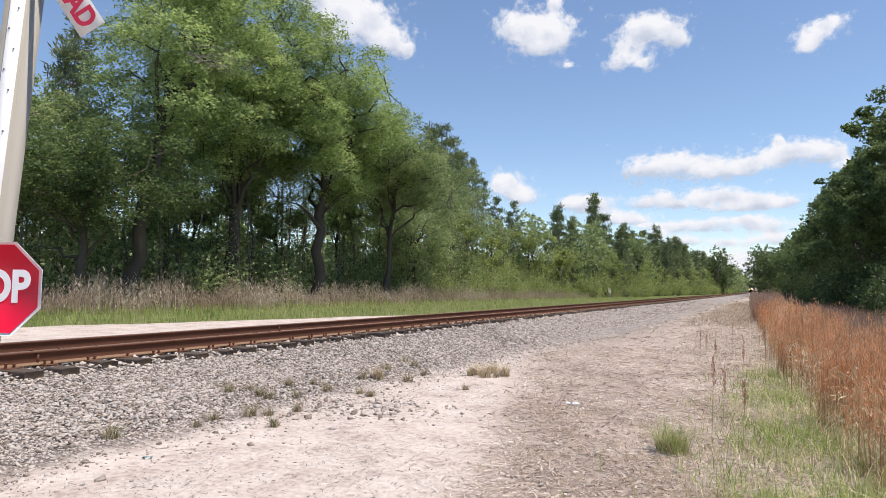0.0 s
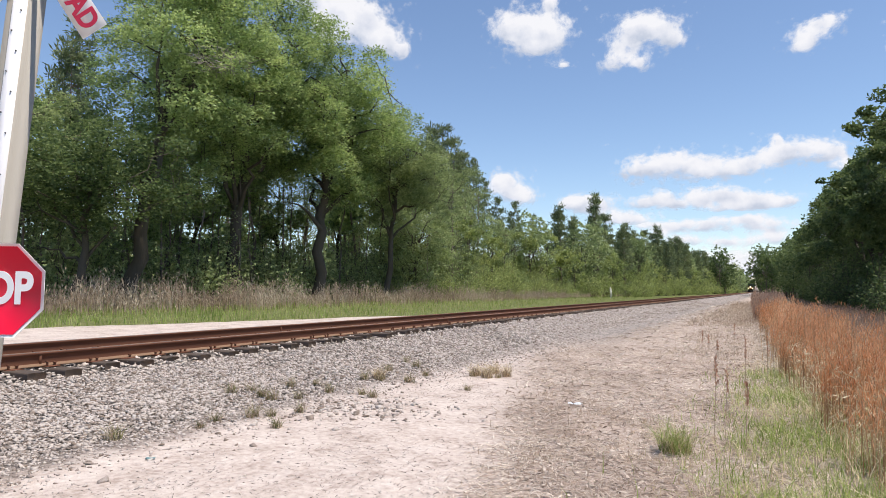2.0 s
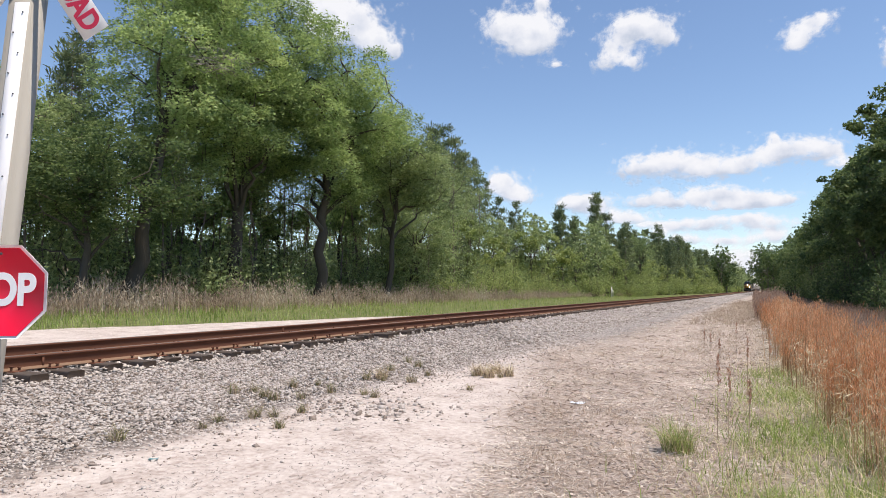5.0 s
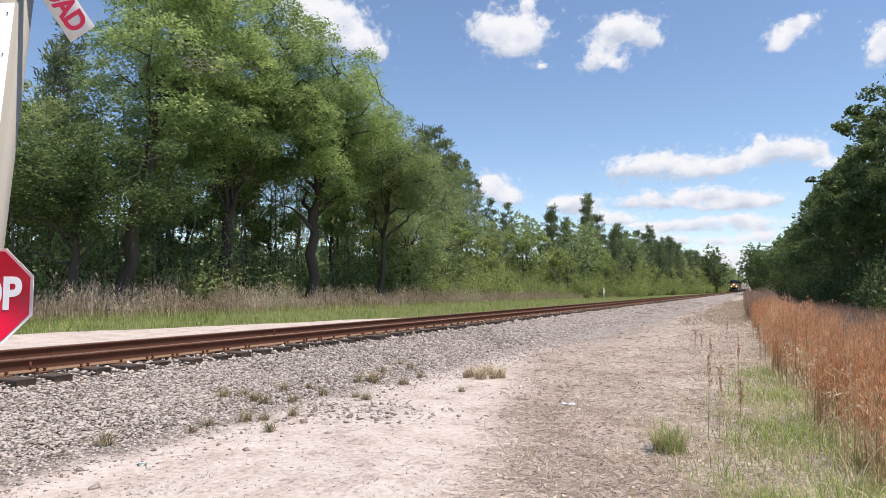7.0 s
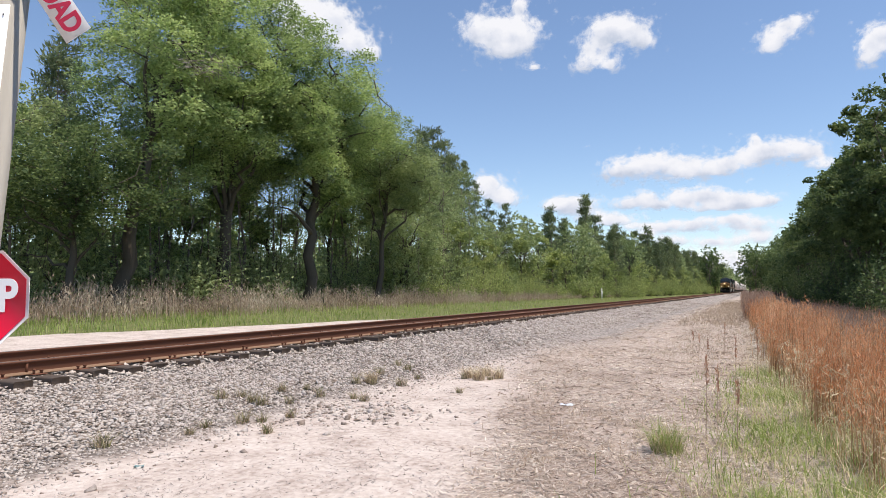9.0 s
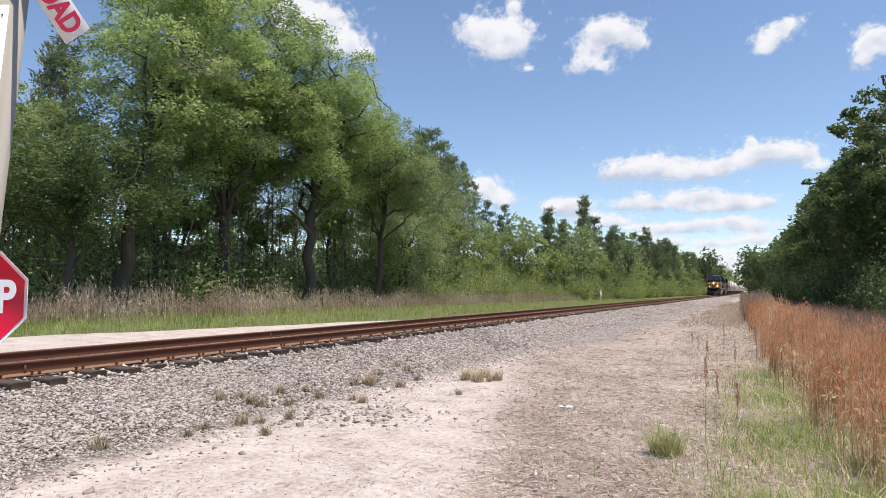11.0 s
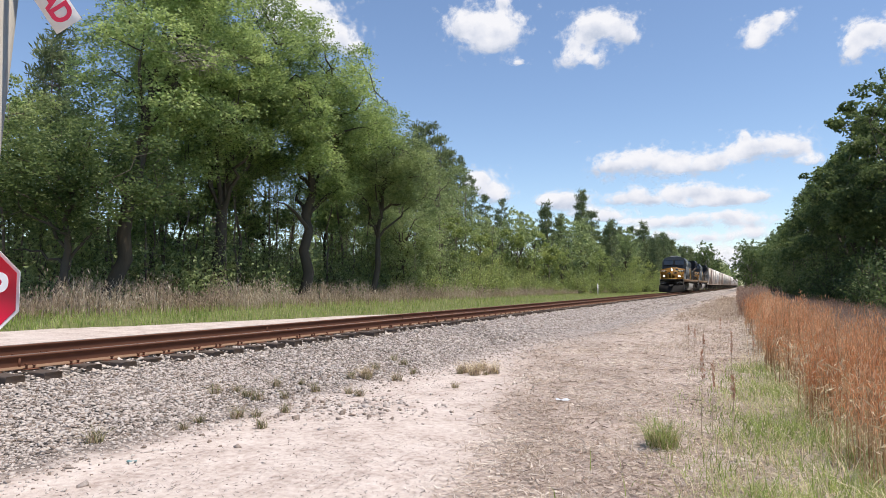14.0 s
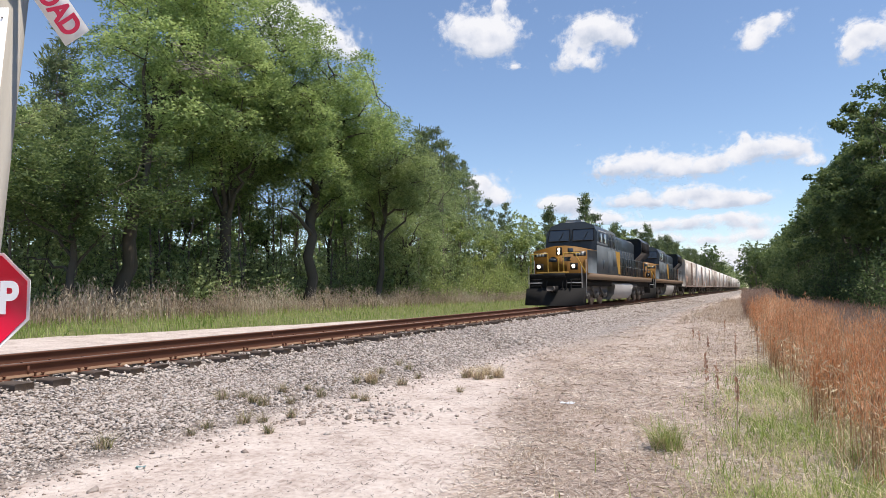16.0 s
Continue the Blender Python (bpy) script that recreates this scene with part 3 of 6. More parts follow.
PINES = [pine(31, 23, 0.2), pine(32, 20, 0.18, 0.42, 15, 2.4), pine(33, 25, 0.22, 0.5, 16, 2.9)]
SHRUBS = [shrub(41, 3.4, 2.2, 40, 52, 0.09), shrub(42, 2.2, 1.7, 34, 48, 0.085), shrub(43, 4.8, 2.2, 46, 54, 0.095)]
rng = np.random.default_rng(5)


def wood_row(protos, leaf_m, bark_m, name, spots, label, group, smin, smax):
    made = {}
    for x, y in spots:
        k = int(rng.integers(len(protos)))
        s = float(rng.uniform(smin, smax))
        if k not in made:
            made[k] = plant(name, protos[k], leaf_m, bark_m, x, y, float(rng.uniform(0, 360)), s, label, group=group)
        else:
            c = copy_thing(made[k], pose(x, y, float(ground_z(x, y)) - 0.05, 0, 0, float(rng.uniform(0, 360))))
            c.scale = (s, s, s * float(rng.uniform(0.92, 1.08)))


def spots(x0, x1, y0, y1, step, jit=0.4, grow=0.0):
    """Uneven rows along the line; grow widens the spacing with distance."""
    out, y = [], y0
    while y < y1:
        out.append((float(rng.uniform(x0, x1)), y + float(rng.uniform(-jit, jit)) * step))
        y += step * (1 + grow * y)
    return out


FARTREE = [broadleaf(71, 15, 3.3, 0.5, 0.2, 44, 10, 5, 0.24, boughs=44, twiggy=0.1, clump=0.36, squash=0.85), broadleaf(72, 13, 3.1, 0.3, 0.18, 42, 10, 5, 0.23, boughs=42, twiggy=0.1, clump=0.36, squash=0.85)]


def edge_spots(y0, y1, step, off0, off1, grow=0.004):
    """Uneven spots behind the shrub line."""
    out, y = [], y0
    while y < y1:
        out.append((wood_edge(y) - float(rng.uniform(off0, off1)), y + float(rng.uniform(-0.4, 0.4)) * step))
        y += step * (1 + grow * y)
    return out


def pole_tree(seed, H, r):
    """A slim bare pole with a few thin twigs and a small ragged top."""
    rng = np.random.default_rng(seed)
    wood, crown = Heap(), Heap()
    tr = limb(rng, (0, 0, -0.3), (rng.normal() * 0.5, rng.normal() * 0.5, H), 0, 8, 0.008)
    wood.tube(tr, np.linspace(r, r * 0.3, 8), 6)
    for k in range(26):
        q = rng.uniform(0.22, 1.0)
        base = np.array([np.interp(q, np.linspace(0, 1, 8), tr[:, i]) for i in range(3)])
        az, ln = rng.uniform(0, 6.283), rng.uniform(0.5, 1.7)
        end = base + [np.cos(az) * ln, np.sin(az) * ln, rng.uniform(0, 0.7)]
        wood.tube([base, end], [r * 0.2, 0.008], 3)
        n = int(16 + 70 * q)
        crown.leaves(end + rng.normal(size=(n, 3)) * [0.45, 0.45, 0.3], 0.1, rng, 0.5, flat=0.2)
    return wood.mesh("trunk"), crown.mesh("crown")


POLES = [pole_tree(81, 12, 0.1), pole_tree(82, 14, 0.12), pole_tree(83, 10, 0.085)]
YOUNG = [pine(34, 17, 0.17, 0.14, 22, 2.5, 48), pine(35, 16, 0.16, 0.2, 20, 2.3, 48), pine(36, 18, 0.18, 0.3, 18, 2.2, 42)]
wood_row(FARTREE, M_BUSH, M_BARK, "broadleaf_tree", edge_spots(84, 300, 7.5, 1.5, 4.5), "green hardwood leafy down to the ground", FAR_SIDE, 0.4, 0.66)
wood_row(FARTREE, M_WOODS, M_BARK, "broadleaf_tree", edge_spots(70, 420, 4.6, 4.5, 10.0), "tall green hardwood behind the shrub line", FAR_SIDE, 0.72, 0.98)
wood_row(YOUNG, M_PINE, M_PBARK, "pine_tree", edge_spots(118, 150, 4.2, 4.0, 9.0), "dark green pine needled almost to the ground", FAR_SIDE, 0.6, 0.8)
wood_row(YOUNG, M_PINE, M_PBARK, "pine_tree", edge_spots(146, 420, 2.4, 3.0, 8.0, 0.003), "dark green pine needled almost to the ground", FAR_SIDE, 0.66, 0.9)
wood_row(YOUNG, M_PINE, M_PBARK, "pine_tree", edge_spots(104, 420, 3.4, 8.0, 15.0), "tall dark green pine behind the shrub line", FAR_SIDE, 0.74, 0.98)
wood_row(WOODS, M_OAK, M_BARK, "broadleaf_tree", spots(-46, -38, 26, 120, 8.0, grow=0.006) + [(-42, 24), (-45, 27.5), (-36, 31.5), (-35, 39), (-35, 47)], "shaded hardwood inside the wood", FAR_SIDE, 0.72, 1.0)
wood_row(POLES, M_WOODS, M_PBARK, "pole_tree", spots(-33, -29.5, 15, 75, 1.7, grow=0.004) + spots(-38, -33, 14, 80, 1.5, grow=0.004), "slim bare-trunked young tree in the wood", FAR_SIDE, 0.7, 1.1)
wood_row(PINES, M_PINE, M_PBARK, "pine_tree", spots(-45, -36, 34, 110, 4.6, grow=0.006), "tall slender pine with a bare trunk", FAR_SIDE, 0.68, 0.88)
wood_row(PINES, M_PINE, M_PBARK, "pine_tree", spots(-60, -46, 42, 200, 6.0, grow=0.01), "tall slender pine with a bare trunk", FAR_SIDE, 0.75, 1.02)
wood_row(PINES, M_PINE, M_PBARK, "pine_tree", [(-56.0, 34.4), (-58.0, 36.8)], "tall pine standing above the rounded oaks", FAR_SIDE, 0.98, 1.06)
wood_row(PINES, M_PINE, M_PBARK, "pine_tree", [(-38.5, 71), (-40.5, 76), (-42, 81), (-38.5, 77), (-39.5, 82), (-44, 84)], "tall slender pine with a bare trunk", FAR_SIDE, 0.92, 1.02)
wood_row(WOODS, M_BUSH, M_BARK, "broadleaf_tree", [(-31, 62), (-31, 74), (-31.5, 82), (-29, 90)], "bright green young tree at the wood's edge", FAR_SIDE, 0.55, 0.8)
# a knot of tall pines far down the line, nearer the track
wood_row(FARTREE, M_DARK, M_PBARK, "pine_tree", [(-14.6, 262), (-16.2, 257), (-15.8, 269), (-17.5, 263)], "dark tall pine standing out near the track", FAR_SIDE, 1.12, 1.25)

# right-hand wall: its shaded face is painted in with the dark leaf colour
WALL = [broadleaf(61, 17.5, 4.4, 1.2, 0.25, 70, 17, 14, 0.135, boughs=20, twiggy=0.3), broadleaf(62, 16.5, 4.7, 0.8, 0.25, 70, 17, 14, 0.135, boughs=20, twiggy=0.3)]
wood_row(WALL, M_DARK, M_BARK, "broadleaf_tree", spots(10.2, 11.2, 54, 130, 4.4, grow=0.004), "hardwood beside the line, shade put into its leaf colour", RIGHT, 1.0, 1.12)
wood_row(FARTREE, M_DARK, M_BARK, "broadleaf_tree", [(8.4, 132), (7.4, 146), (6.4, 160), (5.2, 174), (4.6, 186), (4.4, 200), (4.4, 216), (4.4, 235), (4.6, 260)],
         "hardwood closing in on the line, leaves coloured as in shade", RIGHT, 1.08, 1.2)
wood_row(WALL, M_DARK, M_BARK, "broadleaf_tree", [(12.2, 63), (12.6, 71)], "tallest hardwood beside the line, leaves coloured as in shade", RIGHT, 1.12, 1.2)
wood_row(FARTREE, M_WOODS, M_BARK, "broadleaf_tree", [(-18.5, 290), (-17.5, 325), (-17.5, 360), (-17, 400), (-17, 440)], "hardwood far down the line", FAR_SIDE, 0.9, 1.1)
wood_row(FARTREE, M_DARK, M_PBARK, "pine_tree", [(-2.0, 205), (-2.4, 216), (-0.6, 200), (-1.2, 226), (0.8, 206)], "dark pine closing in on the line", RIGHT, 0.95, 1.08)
wood_row(FARTREE, M_DARK, M_BARK, "broadleaf_tree", spots(13, 16, 40, 180, 4.5, grow=0.006) + [(8.5, 150), (7.5, 168), (6.8, 182), (6.5, 196), (6.0, 215), (6.5, 240)], "hardwood leafy down to the ground, leaves coloured as in shade", RIGHT, 0.9, 1.1)

for lab, m_, (x0, x1), (y0, y1), st, sc in (("light green shrub at the wood's edge", M_BUSH, (-31, -26.5), (40, 260), 3.0, (0.7, 1.1)),
                                        ("leafy shrub in the wood's shade", M_WOODS, (-34.5, -28.6), (11, 75), 1.05, (0.6, 1.35)),
                                        # right-hand shrubs take the leaf colour darkened for shade
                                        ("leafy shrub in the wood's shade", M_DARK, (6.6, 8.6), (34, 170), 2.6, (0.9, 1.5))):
    made = {}
    for x, y in (spots(x0, x1, y0, y1, st, grow=0.008) if x0 != -31 else edge_spots(42, 380, 2.1, -0.6, 2.2, 0.005)):
        k, s = int(rng.integers(3)), float(rng.uniform(*sc))
        if k not in made:
            made[k] = plant("shrub", SHRUBS[k], m_, M_BARK, x, y, float(rng.uniform(0, 360)), s, lab, "shrub", "shrubs along the woods")
        else:
            c = copy_thing(made[k], pose(x, y, float(ground_z(x, y)) - 0.05, 0, 0, float(rng.uniform(0, 360))))
            c.scale = (s, s, s)

# distant woods on both sides, one mass of trunks and foliage
h, hw = Heap(), Heap()
for x0, x1, y0, y1, n, hh in ((-85, -58, 0, 330, 200, 10), (-50, -26, 200, 700, 240, 16), (-26, -16, 420, 800, 120, 14), (-2, 8, 260, 800, 90, 14), (9, 14, 230, 700, 90, 15), (18, 45, 10, 300, 60, 14), (-60, -36, 10, 200, 200, 6), (-75, -46, 15, 130, 120, 7), (-60, 60, 780, 900, 220, 15)):
    for k in range(n):
        x, y = rng.uniform(x0, x1), rng.uniform(y0, y1)
        H = hh * rng.uniform(0.7, 1.2)
        hw.tube([(x, y, 0), (x, y, H * 0.9)], [0.16, 0.05], 4)
        m_ = 64 if y > 90 else 200
        q = rng.uniform(0.12, 1, m_)
        a = rng.uniform(0, 6.283, m_)
        rad = (2.7 * np.sin(np.clip(q * 1.05, 0, 1) * np.pi) ** 0.6 + 0.3) * rng.uniform(0.5, 1.0, m_)
        h.leaves(np.stack([x + np.cos(a) * rad, y + np.sin(a) * rad, q * H], 1), 0.62 if y > 90 else 0.3, rng, 0.6, flat=0.3)
woods = solid("distant_woods", h, M_WOODS, "distant mixed woods on both sides of the line", "woods", "stuff")
part("trunks", hw, M_PBARK, woods)


# ---- stop sign and crossbuck on one leaning post ----
M_POST = surf("weathered_post", [(0.16, 0.145, 0.12), (0.27, 0.25, 0.21), (0.38, 0.35, 0.3)], 2, 40, 0.85, bump=0.4, stretch=(4, 4, 0.4))
M_WHITE = surf("sign_white", [(0.62, 0.6, 0.6), (0.76, 0.75, 0.75), (0.84, 0.83, 0.83)], 2.5, 30, 0.45, bump=0)
M_RED = surf("sign_red", [(0.58, 0.003, 0.018), (0.7, 0.005, 0.028), (0.76, 0.008, 0.04)], 3, 30, 0.38, bump=0, spec=0.5)
M_LETTERRED = surf("faded_red_letter", [(0.42, 0.015, 0.045), (0.56, 0.03, 0.07)], 6, 60, 0.5, bump=0)
M_BOLT = plain("zinc_bolt", (0.12, 0.12, 0.12), 0.5, 0.7)


def lettering(text, size, thick, stretch=1.0, align="CENTER"):
    """Letters as a thin mesh standing in the x-z plane, facing -y."""
    cu = bpy.data.curves.new("legend", "FONT")
    cu.body, cu.size, cu.extrude, cu.offset = text, size, 0.0015, thick
    cu.align_x, cu.align_y = align, "CENTER"
    cu.space_character = 0.98
    ob = bpy.data.objects.new("legend", cu)
    me = bpy.data.meshes.new_from_object(ob)
    bpy.data.objects.remove(ob)
    me.transform(Matrix.Rotation(radians(90), 4, "X") @ Matrix.Diagonal((stretch, 1, 1, 1)))
    return me


def octagon(r_flat):
    rr = r_flat / math.cos(math.pi / 8)
    return [(rr * math.cos(math.pi / 8 + k * math.pi / 4), rr * math.sin(math.pi / 8 + k * math.pi / 4)) for k in range(8)]


def crossing_sign():
    t = thing("railroad_crossing_sign", "red stop sign and white crossbuck on one leaning post", "road sign", pose(-5.575, 2.906, 0, 0, 0, 27.49))
    ax = lambda z: -0.2717 + 0.0748 * z                 # the post's axis leans
    h = Heap()
    pts = np.array([(ax(z), 0.14, z) for z in (-0.4, 4.9)])
    V = []
    for p in pts:
        V += [(p[0] - 0.105, p[1] - 0.09, p[2]), (p[0] + 0.105, p[1] - 0.09, p[2]), (p[0] + 0.105, p[1] + 0.09, p[2]), (p[0] - 0.105, p[1] + 0.09, p[2])]
    h.add(V, [[0, 1, 5, 4], [1, 2, 6, 5], [2, 3, 7, 6], [3, 0, 4, 7], [4, 5, 6, 7]])
    post = part("post", h, M_POST, t, "weathered grey wooden post")
    h = Heap()
    a, b = ax(0.7) + 0.012, ax(3.99) + 0.012
    V = []
    for x, z in ((a, 0.7), (b, 3.99)):
        V += [(x - 0.06, 0.042, z), (x + 0.06, 0.042, z), (x + 0.06, 0.05, z), (x - 0.06, 0.05, z)]
    h.add(V, [[0, 1, 5, 4], [1, 2, 6, 5], [2, 3, 7, 6], [3, 0, 4, 7], [4, 5, 6, 7], [0, 3, 2, 1]])
    strip = part("reflective_strip", h, M_WHITE, t, "white reflective strip nailed to the post")
    for k in range(12):
        z = 1.98 + k * 0.175
        h = Heap()
        h.cyl((ax(z) + (0.03 if k % 2 else -0.03), 0.04, z), 0.007, 0.006, "y", 8)
        part("nail", h, M_BOLT, strip)
    zc = 1.55
    h = Heap()
    h.prism([(x, z + zc) for x, z in octagon(0.381)], -0.003, 0.003)
    plate = part("stop_plate", h, M_WHITE, t, "octagonal sign plate with white border")
    h = Heap()
    h.prism([(x, z + zc) for x, z in octagon(0.357)], -0.0065, -0.0035)
    part("red_face", h, M_RED, plate, "glossy red sign face")
    me = lettering("STOP", 0.355, 0.013, 0.83)
    me.transform(Matrix.Translation((-0.06, -0.009, zc + 0.006)))
    part("legend", me, M_WHITE, plate, "white letters reading STOP")
    for z in (0.31, -0.31):
        h = Heap()
        h.cyl((0.0, -0.009, zc + z), 0.011, 0.008, "y", 8)
        part("bolt", h, M_BOLT, plate)
    # bracket between plate and post
    h = Heap()
    h.box(-0.2, 0.06, 0.004, 0.048, zc - 0.2, zc - 0.15)
    h.box(-0.2, 0.06, 0.004, 0.048, zc + 0.15, zc + 0.2)
    part("bracket", h, M_BOLT, plate)
    # crossbuck: two white boards; the lettered one passes in front
    u = np.array([0.566, 0, -0.824])
    n = np.array([0.824, 0, 0.566])
    mid = np.array([0.1275, 0.0, 4.538])
    for k, (d, s) in enumerate(((u, n), (u * [-1, 1, 1], n * [-1, 1, 1]))):
        h = Heap()
        y0 = 0.005 if k == 0 else 0.022
        c = mid * [1, 0, 1]
        V = [c + d * sl * 1.0 + s * sw * 0.117 + [0, y, 0] for y in (y0, y0 + 0.012) for sl, sw in ((-1, -1), (1, -1), (1, 1), (-1, 1))]
        h.add(V, [[0, 1, 2, 3], [7, 6, 5, 4], [0, 4, 5, 1], [1, 5, 6, 2], [2, 6, 7, 3], [3, 7, 4, 0]])
        bl = part("crossbuck_board", h, M_WHITE, t, "white crossbuck board with red lettering" if k == 0 else "white crossbuck board")
        if k == 0:
            me = lettering("ROAD", 0.235, 0.008, 0.9, "RIGHT")
            m = Matrix(((u[0], 0, n[0], 0), (0, 1, 0, 0), (u[2], 0, n[2], 0), (0, 0, 0, 1)))
            c = mid + u * 0.955
            me.transform(Matrix.Translation((c[0], 0.0025, c[2])) @ m)
            part("legend", me, M_LETTERRED, bl, "faded red letters")
    return t


crossing_sign()


def marker_post(x, y):
    t = thing("marker_post", "thin white marker post beside the track", "post", pose(x, y, float(ground_z(x, y))))
    h = Heap()
    h.box(-0.13, -0.05, -0.03, 0.03, -0.2, 1.55)
    part("upright", h, M_WHITE, t)
    h = Heap()
    h.box(0.06, 0.12, -0.03, 0.03, -0.2, 1.3)
    part("upright", h, M_WHITE, t)
    h = Heap()
    h.box(-0.13, 0.12, -0.035, -0.031, 0.9, 0.98)
    part("crossbar", h, M_WHITE, t)


marker_post(-20.3, 92.5)


# ---- ballast, sleepers and fastenings ----
def sleepers():
    h = Heap()
    pr = [(-0.115, 0.365), (0.115, 0.365), (0.115, 0.525), (0.1, 0.541), (-0.1, 0.541), (-0.115, 0.525)]
    h.prism([(a, z) for a, z in pr], -1.3, 1.3, axis="x")
    me = h.mesh("sleeper")
    me.materials.append(M_TIE)
    r = np.random.default_rng(9)
    ys = np.arange(-14, 330, 0.533)
    rest = Heap()
    plates, spikes = Heap(), Heap()
    for k, y in enumerate(ys):
        y = y + r.normal() * 0.03
        dx, rz = r.normal() * 0.06, r.normal() * 0.6
        if k < 300:
            ob = new("sleeper", me)
            ob.parent = track
            ob.matrix_basis = pose(dx, y, r.normal() * 0.008, 0, 0, rz)
        else:
            rest.prism([(y + a, z) for a, z in pr], -1.3 + dx, 1.3 + dx, axis="x")
        if k < 150:
            for s in (1, -1):
                x = s * RAIL
                plates.box(x - 0.18, x + 0.18, y - 0.09, y + 0.09, 0.541, 0.553)
                for ox, oy in ((-0.1, -0.05), (0.1, 0.05), (0.12, -0.06), (-0.12, 0.06)):
                    if r.random() < 0.85:
                        lift = 0.02 + 0.03 * (r.random() < 0.25) * r.random()
                        spikes.box(x + ox - 0.011, x + ox + 0.011, y + oy - 0.011, y + oy + 0.011, 0.553, 0.565 + lift)
                        spikes.box(x + ox - 0.02, x + ox + 0.02, y + oy - 0.016, y + oy + 0.016, 0.565 + lift, 0.578 + lift)
    tagged(part("far_sleepers", rest, M_TIE, track), kind="stuff")
    tagged(part("tie_plates", plates, M_RUST, track, "rusty tie plates"), kind="stuff")
    tagged(part("spikes", spikes, M_RUST, track, "rusty track spikes"), kind="stuff")
    # rail joints and anchors
    for s, y in ((1, 5.05), (-1, 11.4), (1, 17.0)):
        j = Heap()
        j.box(s * RAIL - 0.03, s * RAIL + 0.03, y - 0.012, y + 0.012, 0.56, 0.7)
        part("weld_joint", j, M_RUST, track)


sleepers()

ballast = thing("ballast_bed", "grey crushed stone ballast along the track", "ballast", kind="structure")
M_STONEB = surf("rust_stained_stone", [(0.1, 0.065, 0.045), (0.22, 0.155, 0.115), (0.38, 0.3, 0.24), (0.52, 0.45, 0.39)], 6, 50, 0.85, bump=0.3, rnd="island", rnd_amt=0.7)


def ballast_stones():
    r = np.random.default_rng(17)
    h, hb = Heap(), Heap()
    for y0, y1, n, sz in ((2.6, 8.0, 18500, 0.0185), (8.0, 16.0, 11500, 0.023), (16, 34, 7000, 0.031), (34, 80, 4600, 0.043)):
        y = r.uniform(y0, y1, n)
        t = toe(y) + r.normal(size=n) * 0.22
        x = -8.0 + (t + 8.0) * r.uniform(0, 1, n) ** 0.9
        z = ground_z(x, y) + 0.004
        s = sz * r.lognormal(0, 0.32, n)
        h.chips(np.stack([x, y, z], 1), s, r, 0.55)
    # scattered outwards over the sand
    for n, reach, sz in ((4200, 0.5, 0.018), (1500, 1.2, 0.012)):
        y = 2.5 + 18 * r.uniform(0, 1, n) ** 1.3
        x = toe(y) + np.abs(r.normal(size=n)) * reach
        h.chips(np.stack([x, y, ground_z(x, y) + 0.003], 1), sz * r.lognormal(0, 0.35, n), r)
    # a heap of darker stones spilled on the sand
    n = 420
    y = 7.0 + r.normal(size=n) * 0.45
    x = -4.9 + r.normal(size=n) * 0.6 + (y - 7) * 0.5
    h.chips(np.stack([x, y, ground_z(x, y) + 0.004], 1), 0.026 * r.lognormal(0, 0.35, n), r)
    # inside the track, stained by rust
    n = 24000
    y = -4 + 60 * r.uniform(0, 1, n) ** 1.4
    x = TRACK + r.uniform(-1.45, 1.45, n)
    hb.chips(np.stack([x, y, np.minimum(ground_z(x, y) + r.uniform(0.0, 0.028, n), 0.5)], 1), 0.026 * r.lognormal(0, 0.3, n), r)
    tagged(part("loose_stones", h, M_STONE, ballast), kind="stuff")
    tagged(part("stained_stones", hb, M_STONEB, ballast, "rust-stained stones between the rails"), kind="stuff")
    protos = []
    for k in range(8):
        g = Heap()
        g.chips(np.zeros((1, 3)), 0.027, r)
        me = g.mesh("stone")
        me.materials.append(M_STONE2)
        protos.append(me)
    for k in range(300):
        y = r.uniform(3.2, 9.5)
        x = -7.8 + (float(toe(y)) + 0.1 + 7.8) * r.uniform(0, 1)
        ob = new("stone", protos[k % 8])
        ob.parent = ballast
        ob.matrix_basis = pose(x, y, float(ground_z(x, y)) + 0.012, *r.uniform(0, 360, 3)) @ Matrix.Scale(r.uniform(0.7, 1.5), 4)


M_STONE2 = surf("ballast_stone_single", [(0.035, 0.03, 0.027), (0.11, 0.092, 0.08), (0.2, 0.17, 0.145), (0.3, 0.27, 0.245), (0.46, 0.42, 0.39)], 6, 50, 0.85, bump=0.3, rnd="object", rnd_amt=1.0, spread=(0.02, 1.0))
ballast_stones()


# ---- grasses ----
def on_ground(x, y, dz=0.0):
    return np.stack([x, y, ground_z(x, y) + dz], 1)


def stuff(name, heap, material, label, category="grass"):
    return solid(name, heap, material, label, category, "stuff")


